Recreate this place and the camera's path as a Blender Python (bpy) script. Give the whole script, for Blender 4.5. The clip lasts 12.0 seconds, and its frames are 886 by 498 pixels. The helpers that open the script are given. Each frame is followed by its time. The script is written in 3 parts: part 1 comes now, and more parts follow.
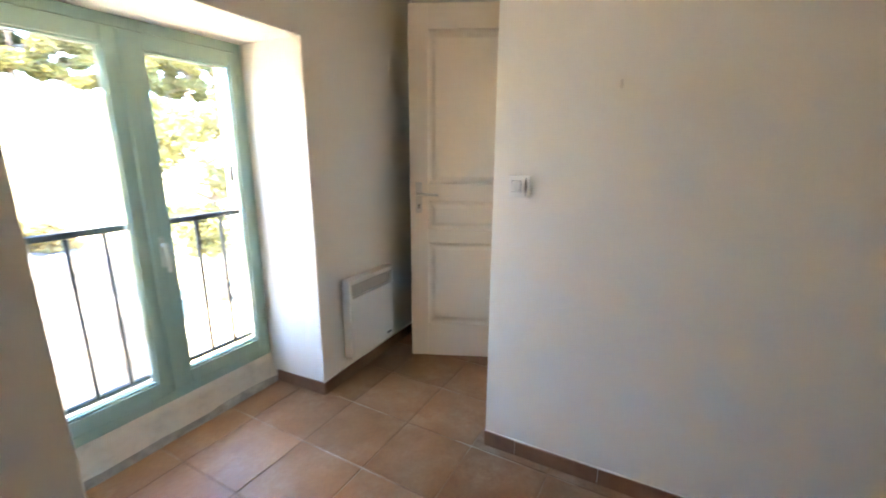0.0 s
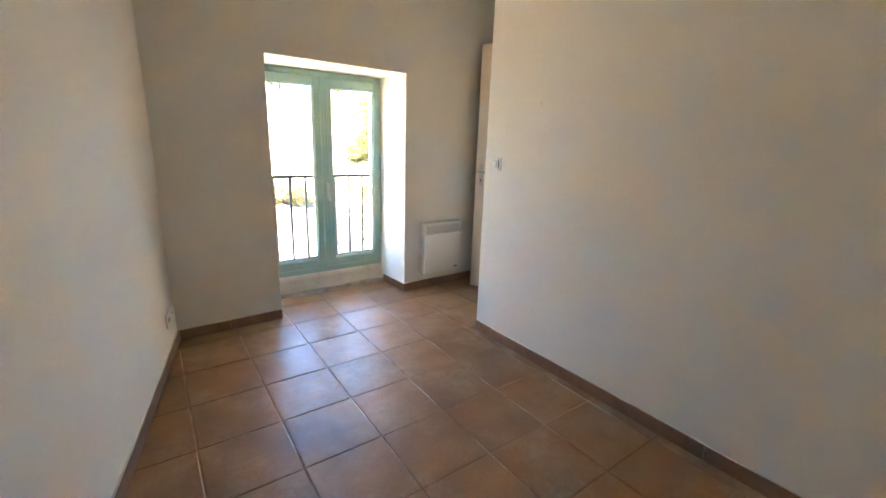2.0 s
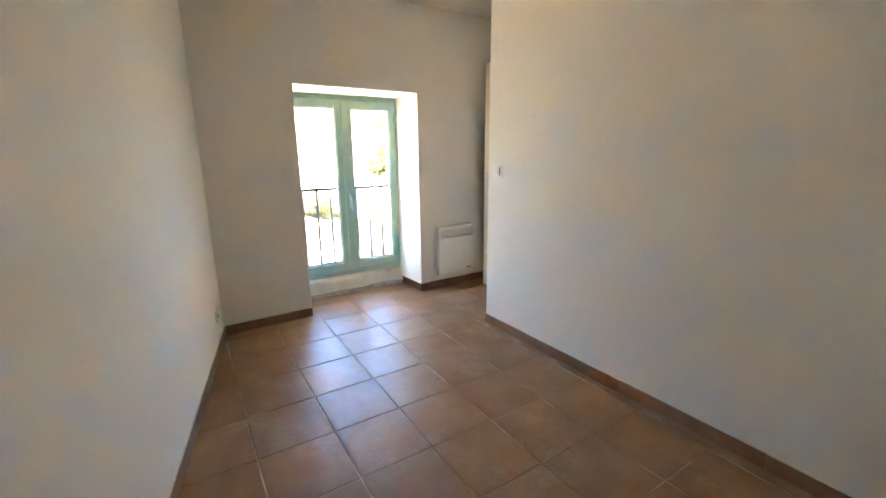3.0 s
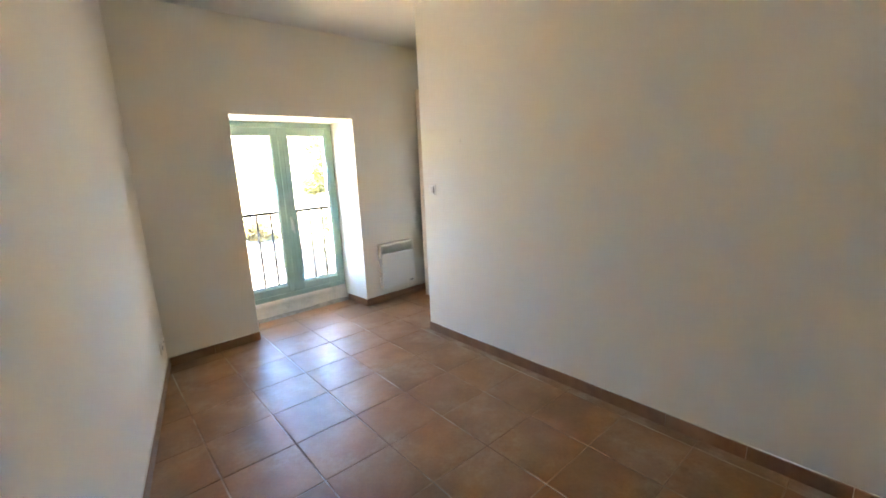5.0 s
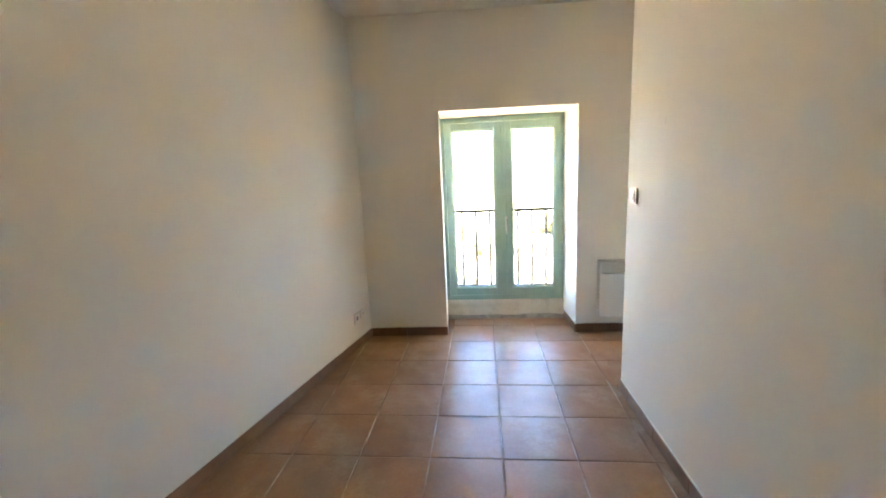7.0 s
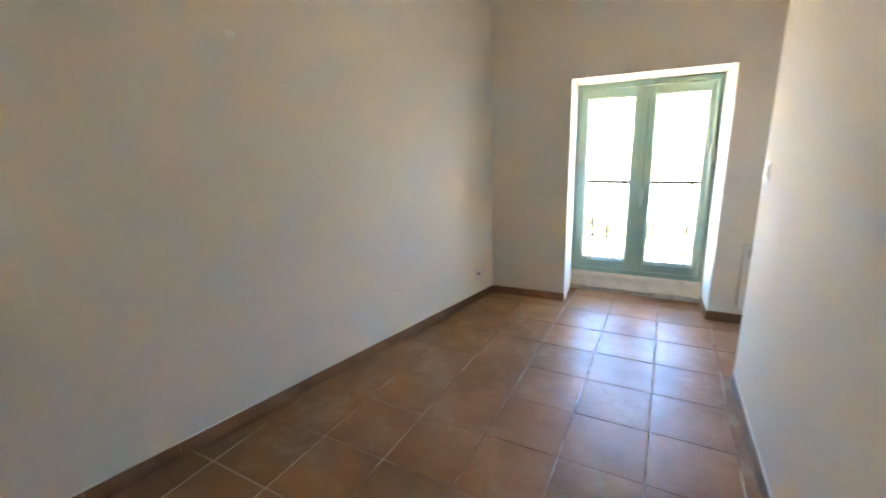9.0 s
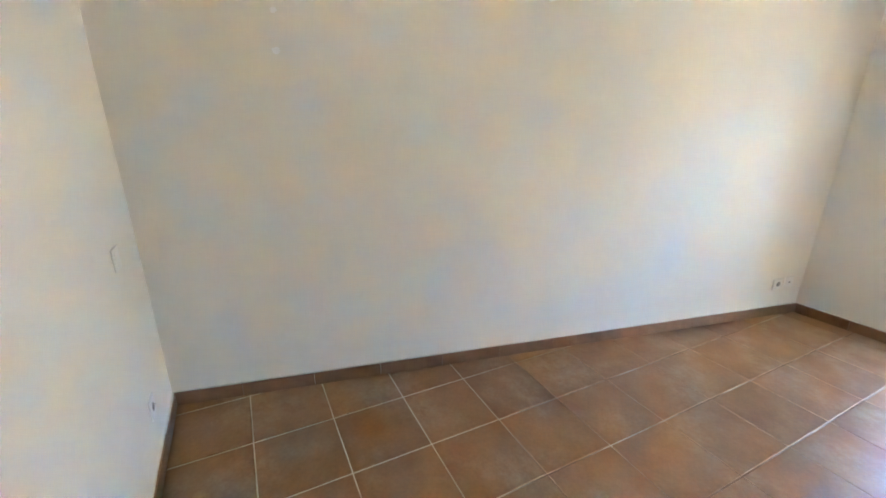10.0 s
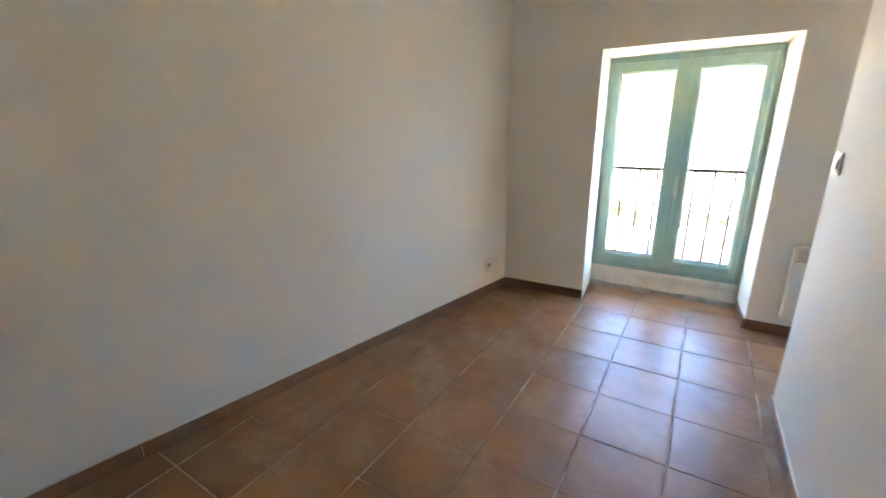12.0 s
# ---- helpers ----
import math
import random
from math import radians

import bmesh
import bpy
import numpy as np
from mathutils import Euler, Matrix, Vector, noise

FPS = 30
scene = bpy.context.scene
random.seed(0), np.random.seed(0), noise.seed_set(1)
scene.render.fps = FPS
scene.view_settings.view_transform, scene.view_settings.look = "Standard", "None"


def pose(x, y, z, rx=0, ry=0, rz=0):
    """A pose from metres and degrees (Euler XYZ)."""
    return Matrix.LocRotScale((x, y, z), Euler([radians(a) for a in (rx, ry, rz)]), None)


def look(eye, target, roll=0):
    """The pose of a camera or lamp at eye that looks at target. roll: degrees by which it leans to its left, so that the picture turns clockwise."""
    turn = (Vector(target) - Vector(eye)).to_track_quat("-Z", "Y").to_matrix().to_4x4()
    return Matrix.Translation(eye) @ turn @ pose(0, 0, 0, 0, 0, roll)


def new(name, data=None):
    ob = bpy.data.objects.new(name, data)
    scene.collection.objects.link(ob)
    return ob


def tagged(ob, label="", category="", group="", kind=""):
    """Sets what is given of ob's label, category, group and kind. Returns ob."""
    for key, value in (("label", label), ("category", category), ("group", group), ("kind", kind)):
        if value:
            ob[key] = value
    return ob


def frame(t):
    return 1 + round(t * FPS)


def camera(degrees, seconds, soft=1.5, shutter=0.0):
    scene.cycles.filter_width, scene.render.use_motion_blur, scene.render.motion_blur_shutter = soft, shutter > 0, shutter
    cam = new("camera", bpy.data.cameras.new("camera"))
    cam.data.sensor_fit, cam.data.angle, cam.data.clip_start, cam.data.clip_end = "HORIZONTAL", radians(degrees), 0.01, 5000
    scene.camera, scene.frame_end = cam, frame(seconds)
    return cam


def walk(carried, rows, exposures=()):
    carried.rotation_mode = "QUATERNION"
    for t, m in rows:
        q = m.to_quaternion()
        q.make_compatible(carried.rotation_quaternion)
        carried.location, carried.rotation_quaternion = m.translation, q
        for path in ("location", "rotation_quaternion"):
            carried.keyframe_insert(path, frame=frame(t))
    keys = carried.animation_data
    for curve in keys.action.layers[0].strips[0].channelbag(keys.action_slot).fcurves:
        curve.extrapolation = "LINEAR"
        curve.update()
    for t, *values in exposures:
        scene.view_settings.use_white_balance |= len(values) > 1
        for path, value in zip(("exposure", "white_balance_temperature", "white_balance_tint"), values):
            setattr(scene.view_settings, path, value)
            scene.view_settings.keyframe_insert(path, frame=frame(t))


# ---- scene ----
# ======== camera and walk ========
cam = camera(94.0, 12.0, soft=1.7, shutter=0.25)
PATH = [
    (0, (0.243, -1.33, 1.287), (1.948, -0.394, 0.819), 0.3),
    (0.2, (0.198, -1.457, 1.312), (1.752, -0.288, 0.846), 0.2),
    (0.5, (0.155, -1.658, 1.301), (1.577, -0.303, 0.924), 1.1),
    (1, (0.082, -2.046, 1.303), (1.388, -0.603, 0.841), 2.0),
    (1.5, (0.063, -2.454, 1.28), (1.159, -0.854, 0.79), 2.8),
    (2, (-0.035, -2.774, 1.282), (1.093, -1.202, 0.776), 2.0),
    (2.5, (-0.104, -2.959, 1.297), (0.959, -1.341, 0.793), 1.1),
    (3, (-0.128, -3.088, 1.3), (0.907, -1.441, 0.834), -0.5),
    (3.5, (-0.218, -3.179, 1.321), (0.998, -1.638, 0.939), -1.3),
    (3.7, (-0.246, -3.224, 1.336), (1.053, -1.752, 0.957), -0.5),
    (5.3, (-0.260, -3.273, 1.357), (0.968, -1.764, 0.929), -3.8),
    (5.5, (-0.134, -3.257, 1.358), (0.998, -1.678, 0.884), -5.5),
    (6, (0.21, -3.196, 1.317), (1.116, -1.468, 0.877), -3.8),
    (6.5, (0.592, -3.098, 1.286), (1.18, -1.247, 0.81), -2.8),
    (7, (0.957, -3.08, 1.318), (0.761, -1.123, 0.955), -2.6),
    (7.2, (1.069, -3.097, 1.302), (0.865, -1.132, 0.991), -2.2),
    (8.8, (1.338, -3.267, 1.300), (0.597, -1.467, 0.839), -1.4),
    (9, (1.337, -3.246, 1.326), (0.408, -1.543, 0.839), -2.1),
    (9.2, (1.294, -3.218, 1.333), (0.127, -1.677, 0.82), -1.8),
    (9.5, (1.318, -3.21, 1.357), (-0.214, -2.039, 0.825), 0.3),
    (9.7, (1.296, -3.23, 1.342), (-0.379, -2.288, 0.788), 0.5),
    (10, (1.278, -3.306, 1.347), (-0.421, -2.463, 0.712), 0.3),
    (10.2, (1.352, -3.303, 1.311), (-0.266, -2.277, 0.736), 0.0),
    (10.5, (1.315, -3.325, 1.354), (0.093, -1.837, 0.812), 1.6),
    (11, (1.308, -3.302, 1.317), (0.537, -1.537, 0.777), 1.1),
    (11.5, (1.311, -3.23, 1.326), (0.543, -1.473, 0.758), 0.3),
    (12, (1.322, -2.945, 1.318), (0.301, -1.325, 0.74), -0.9),
]
EXPOSURES = [(0.0, 6.2, 8150, 14), (0.2, 6.1, 8300, 14), (0.5, 6.05, 8450, 15), (1.0, 6.1, 8550, 15), (2.0, 6.4, 8400, 14), (2.5, 6.5, 8250, 13), (3.5, 6.67, 8150, 11), (5.5, 6.68, 8050, 12),
             (6.5, 6.62, 8200, 10), (7.0, 6.63, 8350, 11), (9.0, 6.65, 7850, 11), (9.5, 6.83, 8800, 14), (9.7, 6.83, 8500, 12), (10.0, 7.6, 7100, 9), (10.5, 6.9, 7850, 13), (11.0, 6.7, 8000, 14), (12.0, 6.58, 7700, 11)]
walk(cam, [(t, look(eye, target, roll)) for t, eye, target, roll in PATH], EXPOSURES)

# ======== world, sun, exposure ========
SUN_ELEVATION, SUN_AZIMUTH = 58.0, 276.0      # degrees; azimuth clockwise from +y
world = bpy.data.worlds.new("sky_world")
world.use_nodes = True
scene.world = world
wn, wl = world.node_tree.nodes, world.node_tree.links
sky = wn.new("ShaderNodeTexSky")
sky.sky_type = 'NISHITA'
sky.sun_disc = False
sky.air_density, sky.dust_density, sky.ozone_density = 0.75, 0.0, 10.0
sky.sun_elevation, sky.sun_rotation = radians(SUN_ELEVATION), radians(SUN_AZIMUTH)
wn["Background"].inputs["Strength"].default_value = 0.15
wl.new(sky.outputs["Color"], wn["Background"].inputs["Color"])

sun = new("sun", bpy.data.lights.new("sun", 'SUN'))
sun.data.energy, sun.data.angle, sun.data.color = 2.8, radians(0.5), (1.0, 0.89, 0.74)
az, el = radians(SUN_AZIMUTH), radians(SUN_ELEVATION)
to_sun = Vector((math.sin(az) * math.cos(el), math.cos(az) * math.cos(el), math.sin(el)))
sun.matrix_world = look(to_sun * 30, (0, 0, 0))

# ======== dimensions ========
TILE = 0.340            # pitch of the floor tiles
CEIL = 2.46
BASE_H, BASE_T = 0.068, 0.010
WIN_L, WIN_R = 0.646, 1.680        # inner edges of the window recess
FR_L, FR_R = 0.612, 1.648          # window frame, outer edges
FR_Y, FR_Z0, FR_Z1 = 0.545, 0.167, 1.766
LINTEL = 1.772
OUT_Y = 0.72                       # outer face of the window wall
PART_X, PART_Y = 1.746, -0.725     # corner of the partition
BACK_Y = -3.724
EAST_X = 2.62                      # wall with the room door


def north(x):
    """y of the window wall's inner face."""
    return 0.124 + 0.033 * x


def west(y):
    """x of the long wall's inner face."""
    return 0.005 - 0.2 * (0.124 - y)


def east(y):
    """x of the partition's face."""
    return PART_X - 0.016 * (y - PART_Y)


# ======== materials ========
def material(name, colour, rough=0.5, metal=0.0, spec=0.5):
    m = bpy.data.materials.new(name)
    m.use_nodes = True
    b = m.node_tree.nodes["Principled BSDF"]
    b.inputs["Base Color"].default_value = (*colour, 1)
    b.inputs["Roughness"].default_value = rough
    b.inputs["Metallic"].default_value = metal
    b.inputs["Specular IOR Level"].default_value = spec
    return m


def noise_node(m, scale, detail=4.0, rough=0.55, space="Object"):
    n, l = m.node_tree.nodes, m.node_tree.links
    co = n.new("ShaderNodeTexCoord")
    t = n.new("ShaderNodeTexNoise")
    t.inputs["Scale"].default_value, t.inputs["Detail"].default_value, t.inputs["Roughness"].default_value = scale, detail, rough
    l.new(co.outputs[space], t.inputs["Vector"])
    return t


def ramp(m, source, stops):
    r = m.node_tree.nodes.new("ShaderNodeValToRGB")
    e = r.color_ramp.elements
    e[0].position, e[0].color = stops[0][0], (*stops[0][1], 1)
    e[1].position, e[1].color = stops[-1][0], (*stops[-1][1], 1)
    for p, c in stops[1:-1]:
        k = e.new(p)
        k.color = (*c, 1)
    m.node_tree.links.new(source, r.inputs["Fac"])
    return r


def mix(m, kind, fac, a, b):
    """Colour mix; fac, a, b are sockets or values."""
    x = m.node_tree.nodes.new("ShaderNodeMix")
    x.data_type, x.blend_type = 'RGBA', kind
    for socket, v in ((x.inputs[0], fac), (x.inputs[6], a), (x.inputs[7], b)):
        if isinstance(v, (int, float)):
            socket.default_value = v
        elif isinstance(v, tuple):
            socket.default_value = (*v, 1)
        else:
            m.node_tree.links.new(v, socket)
    return x.outputs[2]


def bump(m, source, strength, distance=0.01):
    b = m.node_tree.nodes.new("ShaderNodeBump")
    b.inputs["Strength"].default_value, b.inputs["Distance"].default_value = strength, distance
    m.node_tree.links.new(source, b.inputs["Height"])
    m.node_tree.links.new(b.outputs["Normal"], m.node_tree.nodes["Principled BSDF"].inputs["Normal"])
    return b


def base_colour(m, socket):
    m.node_tree.links.new(socket, m.node_tree.nodes["Principled BSDF"].inputs["Base Color"])


def rough_from(m, socket, lo, hi):
    r = m.node_tree.nodes.new("ShaderNodeMapRange")
    r.inputs["To Min"].default_value, r.inputs["To Max"].default_value = lo, hi
    m.node_tree.links.new(socket, r.inputs["Value"])
    m.node_tree.links.new(r.outputs["Result"], m.node_tree.nodes["Principled BSDF"].inputs["Roughness"])


def paint(name, colour, rough, dirt=0.06):
    """Rolled matt paint on plaster: faint patches, roller stipple."""
    m = material(name, colour, rough, spec=0.25)
    big, fine = noise_node(m, 1.3, 5), noise_node(m, 260, 3)
    dark = tuple(c * (1 - dirt) for c in colour)
    c = ramp(m, big.outputs["Fac"], [(0.35, dark), (0.65, colour)])
    base_colour(m, mix(m, 'MULTIPLY', 0.05, c.outputs["Color"], fine.outputs["Fac"]))
    bump(m, fine.outputs["Fac"], 0.12, 0.002)
    return m


M_WALL = paint("white_wall_paint", (0.895, 0.855, 0.76), 0.75, 0.025)
M_CEIL = paint("ceiling_paint", (0.88, 0.86, 0.80), 0.85, 0.03)
M_DOOR = paint("door_paint", (0.82, 0.69, 0.53), 0.42, 0.04)
M_FACADE = paint("facade_render", (0.62, 0.56, 0.46), 0.9, 0.15)

# terracotta-look glazed tile, each a little different
M_TILE = material("terracotta_tile", (0.4, 0.2, 0.11), 0.3, spec=0.42)
# a light film of dust
M_TILE.node_tree.nodes["Principled BSDF"].inputs["Sheen Weight"].default_value = 0.03
M_TILE.node_tree.nodes["Principled BSDF"].inputs["Sheen Roughness"].default_value = 0.45
scuff = noise_node(M_TILE, 22, 6, 0.7)
cloud, grain = noise_node(M_TILE, 4.5, 5, 0.6), noise_node(M_TILE, 60, 4, 0.6)
rnd = M_TILE.node_tree.nodes.new("ShaderNodeObjectInfo")
shift = M_TILE.node_tree.nodes.new("ShaderNodeVectorMath")
shift.operation = 'MULTIPLY_ADD'
M_TILE.node_tree.links.new(rnd.outputs["Random"], shift.inputs[0])
shift.inputs[1].default_value = (37.0, 19.0, 11.0)
tc = M_TILE.node_tree.nodes.new("ShaderNodeTexCoord")
M_TILE.node_tree.links.new(tc.outputs["Object"], shift.inputs[2])
M_TILE.node_tree.links.new(shift.outputs["Vector"], cloud.inputs["Vector"])
tile_c = ramp(M_TILE, cloud.outputs["Fac"], [(0.25, (0.250, 0.110, 0.043)), (0.5, (0.322, 0.150, 0.061)), (0.78, (0.390, 0.198, 0.092))])
tint = ramp(M_TILE, rnd.outputs["Random"], [(0.0, (0.86, 0.84, 0.82)), (1.0, (1.08, 1.06, 1.04))])
tile_m = mix(M_TILE, 'MULTIPLY', 1.0, tile_c.outputs["Color"], tint.outputs["Color"])
# worn pale middle, browner rim
fold_t = M_TILE.node_tree.nodes.new("ShaderNodeSeparateXYZ")
M_TILE.node_tree.links.new(tc.outputs["Object"], fold_t.inputs[0])
reach = []
for axis in ("X", "Y"):
    q = M_TILE.node_tree.nodes.new("ShaderNodeMath")
    q.operation = 'ABSOLUTE'
    M_TILE.node_tree.links.new(fold_t.outputs[axis], q.inputs[0])
    reach.append(q)
far_out = M_TILE.node_tree.nodes.new("ShaderNodeMath")
far_out.operation = 'MAXIMUM'
M_TILE.node_tree.links.new(reach[0].outputs[0], far_out.inputs[0])
M_TILE.node_tree.links.new(reach[1].outputs[0], far_out.inputs[1])
wander = M_TILE.node_tree.nodes.new("ShaderNodeMath")
wander.operation = 'MULTIPLY_ADD'
M_TILE.node_tree.links.new(cloud.outputs["Fac"], wander.inputs[0])
wander.inputs[1].default_value = 0.11
M_TILE.node_tree.links.new(far_out.outputs[0], wander.inputs[2])
rim = ramp(M_TILE, wander.outputs[0], [(0.13, (1.03, 1.03, 1.03)), (0.235, (0.93, 0.92, 0.90))])
tile_m = mix(M_TILE, 'MULTIPLY', 1.0, tile_m, rim.outputs["Color"])
# pale smears of cement left on the tiles when the joints were filled
haze, wipe = noise_node(M_TILE, 3.1, 3, 0.5), noise_node(M_TILE, 13, 5, 0.7)
haze_at = M_TILE.node_tree.nodes.new("ShaderNodeNewGeometry")
M_TILE.node_tree.links.new(haze_at.outputs["Position"], haze.inputs["Vector"])
M_TILE.node_tree.links.new(haze_at.outputs["Position"], wipe.inputs["Vector"])
smear = mix(M_TILE, 'MULTIPLY', 1.0, ramp(M_TILE, haze.outputs["Fac"], [(0.43, (0.0, 0.0, 0.0)), (0.63, (0.6, 0.6, 0.6))]).outputs["Color"],
            ramp(M_TILE, wipe.outputs["Fac"], [(0.36, (0.15, 0.15, 0.15)), (0.64, (1.0, 1.0, 1.0))]).outputs["Color"])
tile_m = mix(M_TILE, 'MIX', smear, tile_m, (0.43, 0.280, 0.168))
base_colour(M_TILE, mix(M_TILE, 'OVERLAY', 0.18, tile_m, grain.outputs["Fac"]))
rough_from(M_TILE, mix(M_TILE, 'MIX', 0.45, cloud.outputs["Color"], scuff.outputs["Color"]), 0.29, 0.54)
bump(M_TILE, cloud.outputs["Fac"], 0.25, 0.004)

M_GROUT = material("grout", (0.42, 0.33, 0.25), 0.9)
# brown joints, with pale cement left along those that run down the room
gn, gfine = noise_node(M_GROUT, 2.2, 4), noise_node(M_GROUT, 45, 4)
gsep = M_GROUT.node_tree.nodes.new("ShaderNodeSeparateXYZ")
M_GROUT.node_tree.links.new([n for n in M_GROUT.node_tree.nodes if n.bl_idname == "ShaderNodeTexCoord"][0].outputs["Object"], gsep.inputs[0])
fold = M_GROUT.node_tree.nodes.new("ShaderNodeMath")
fold.operation = 'PINGPONG'
fold.inputs[1].default_value = TILE / 2
M_GROUT.node_tree.links.new(gsep.outputs["X"], fold.inputs[0])
near_line = M_GROUT.node_tree.nodes.new("ShaderNodeMapRange")
near_line.inputs["From Min"].default_value, near_line.inputs["From Max"].default_value = 0.012, 0.006
M_GROUT.node_tree.links.new(fold.outputs[0], near_line.inputs["Value"])
brown = ramp(M_GROUT, gn.outputs["Fac"], [(0.42, (0.25, 0.125, 0.065)), (0.62, (0.38, 0.25, 0.16))])
cream = ramp(M_GROUT, gn.outputs["Fac"], [(0.44, (0.25, 0.130, 0.070)), (0.55, (0.42, 0.31, 0.22)), (0.66, (0.60, 0.50, 0.39))])
joint = mix(M_GROUT, 'MIX', near_line.outputs["Result"], brown.outputs["Color"], cream.outputs["Color"])
# fresh pale grout in the far corner of the room
away = M_GROUT.node_tree.nodes.new("ShaderNodeVectorMath")
away.operation = 'DISTANCE'
away.inputs[1].default_value = (-0.45, -3.05, 0.0)
M_GROUT.node_tree.links.new([n for n in M_GROUT.node_tree.nodes if n.bl_idname == "ShaderNodeTexCoord"][0].outputs["Object"], away.inputs[0])
fresh = M_GROUT.node_tree.nodes.new("ShaderNodeMapRange")
fresh.inputs["From Min"].default_value, fresh.inputs["From Max"].default_value = 1.05, 0.5
M_GROUT.node_tree.links.new(away.outputs["Value"], fresh.inputs["Value"])
joint = mix(M_GROUT, 'MIX', fresh.outputs["Result"], joint, (0.66, 0.55, 0.41))
base_colour(M_GROUT, mix(M_GROUT, 'OVERLAY', 0.25, joint, gfine.outputs["Fac"]))

# narrow cut strip along the partition, filled and smeared with cement
M_STRIP = material("cement_strip", (0.40, 0.30, 0.22), 0.6)
st, st2 = noise_node(M_STRIP, 5, 4), noise_node(M_STRIP, 60, 4)
base_colour(M_STRIP, mix(M_STRIP, 'OVERLAY', 0.3, ramp(M_STRIP, st.outputs["Fac"], [(0.38, (0.25, 0.125, 0.058)), (0.55, (0.29, 0.168, 0.092)), (0.72, (0.38, 0.275, 0.190))]).outputs["Color"], st2.outputs["Fac"]))
bump(M_STRIP, st2.outputs["Fac"], 0.4, 0.003)

M_BASE = material("baseboard_tile", (0.3, 0.17, 0.1), 0.38)
bn = noise_node(M_BASE, 9, 5)
base_colour(M_BASE, ramp(M_BASE, bn.outputs["Fac"], [(0.3, (0.205, 0.098, 0.046)), (0.7, (0.30, 0.150, 0.078))]).outputs["Color"])
bump(M_BASE, bn.outputs["Fac"], 0.2, 0.003)

M_GREEN = material("green_window_paint", (0.36, 0.50, 0.41), 0.45)
wn1 = noise_node(M_GREEN, 7, 5)
base_colour(M_GREEN, ramp(M_GREEN, wn1.outputs["Fac"], [(0.3, (0.29, 0.455, 0.375)), (0.7, (0.35, 0.51, 0.425))]).outputs["Color"])
bump(M_GREEN, noise_node(M_GREEN, 90, 3).outputs["Fac"], 0.08, 0.002)
M_SEAL = material("glazing_seal", (0.5, 0.52, 0.5), 0.6)

M_GLASS = material("window_glass", (0.98, 1.0, 0.99), 0.0)
M_GLASS.node_tree.nodes["Principled BSDF"].inputs["Transmission Weight"].default_value = 1.0
M_GLASS.node_tree.nodes["Principled BSDF"].inputs["IOR"].default_value = 1.45

M_SILL = material("threshold_plaster", (0.6, 0.57, 0.5), 0.85)
sn = noise_node(M_SILL, 11, 6, 0.65)
base_colour(M_SILL, ramp(M_SILL, sn.outputs["Fac"], [(0.28, (0.52, 0.48, 0.39)), (0.45, (0.66, 0.61, 0.50)), (0.7, (0.72, 0.67, 0.56))]).outputs["Color"])
bump(M_SILL, sn.outputs["Fac"], 0.5, 0.008)
M_CEMENT = material("grey_cement", (0.28, 0.27, 0.24), 0.9)
cn = noise_node(M_CEMENT, 14, 6, 0.65)
base_colour(M_CEMENT, ramp(M_CEMENT, cn.outputs["Fac"], [(0.3, (0.22, 0.205, 0.17)), (0.65, (0.46, 0.425, 0.36))]).outputs["Color"])
bump(M_CEMENT, cn.outputs["Fac"], 0.6, 0.008)

M_IRON = material("painted_iron", (0.035, 0.042, 0.042), 0.7, 0.0, 0.15)
M_STEEL = material("satin_steel", (0.60, 0.56, 0.48), 0.28, 1.0)
M_WHITE = material("white_plastic", (0.86, 0.845, 0.78), 0.35)
M_HANDLE = material("pale_green_handle", (0.52, 0.60, 0.53), 0.35)
M_ENAMEL = material("white_enamel", (0.84, 0.82, 0.76), 0.35)
M_GREY = material("grey_plastic", (0.32, 0.31, 0.29), 0.5)
M_SLIVER = material("dark_glossy_metal", (0.16, 0.15, 0.13), 0.22, 0.6)
# near-black painted for the shade inside small holes; also the badge's own colour
M_DARK = material("hole_shade_and_badge", (0.03, 0.03, 0.03), 0.7)
M_CAULK = paint("caulk_paint", (0.80, 0.755, 0.66), 0.7)
M_WELL = material("shaded_plastic", (0.30, 0.29, 0.27), 0.45)
M_FILLER = material("wall_filler", (0.92, 0.91, 0.88), 0.6)

M_GROUND = material("dry_stony_ground", (0.5, 0.45, 0.36), 0.95)
g1, g2 = noise_node(M_GROUND, 0.25, 6, 0.6), noise_node(M_GROUND, 6, 6, 0.65)
# pale gravel yard by the house, dry grass beyond it with an uneven border
sep = M_GROUND.node_tree.nodes.new("ShaderNodeSeparateXYZ")
M_GROUND.node_tree.links.new([n for n in M_GROUND.node_tree.nodes if n.bl_idname == "ShaderNodeTexCoord"][0].outputs["Object"], sep.inputs[0])
edge = M_GROUND.node_tree.nodes.new("ShaderNodeMath")
edge.operation = 'MULTIPLY_ADD'
M_GROUND.node_tree.links.new(g1.outputs["Fac"], edge.inputs[0])
edge.inputs[1].default_value = 5.0
M_GROUND.node_tree.links.new(sep.outputs["Y"], edge.inputs[2])
yard = M_GROUND.node_tree.nodes.new("ShaderNodeMapRange")
yard.inputs["From Min"].default_value, yard.inputs["From Max"].default_value = 9.3, 10.6
M_GROUND.node_tree.links.new(edge.outputs[0], yard.inputs["Value"])
gravel = ramp(M_GROUND, g2.outputs["Fac"], [(0.3, (0.51, 0.395, 0.255)), (0.65, (0.63, 0.505, 0.345))])
grass = ramp(M_GROUND, g2.outputs["Fac"], [(0.3, (0.16, 0.15, 0.08)), (0.65, (0.32, 0.28, 0.18))])
base_colour(M_GROUND, mix(M_GROUND, 'MIX', yard.outputs["Result"], gravel.outputs["Color"], grass.outputs["Color"]))
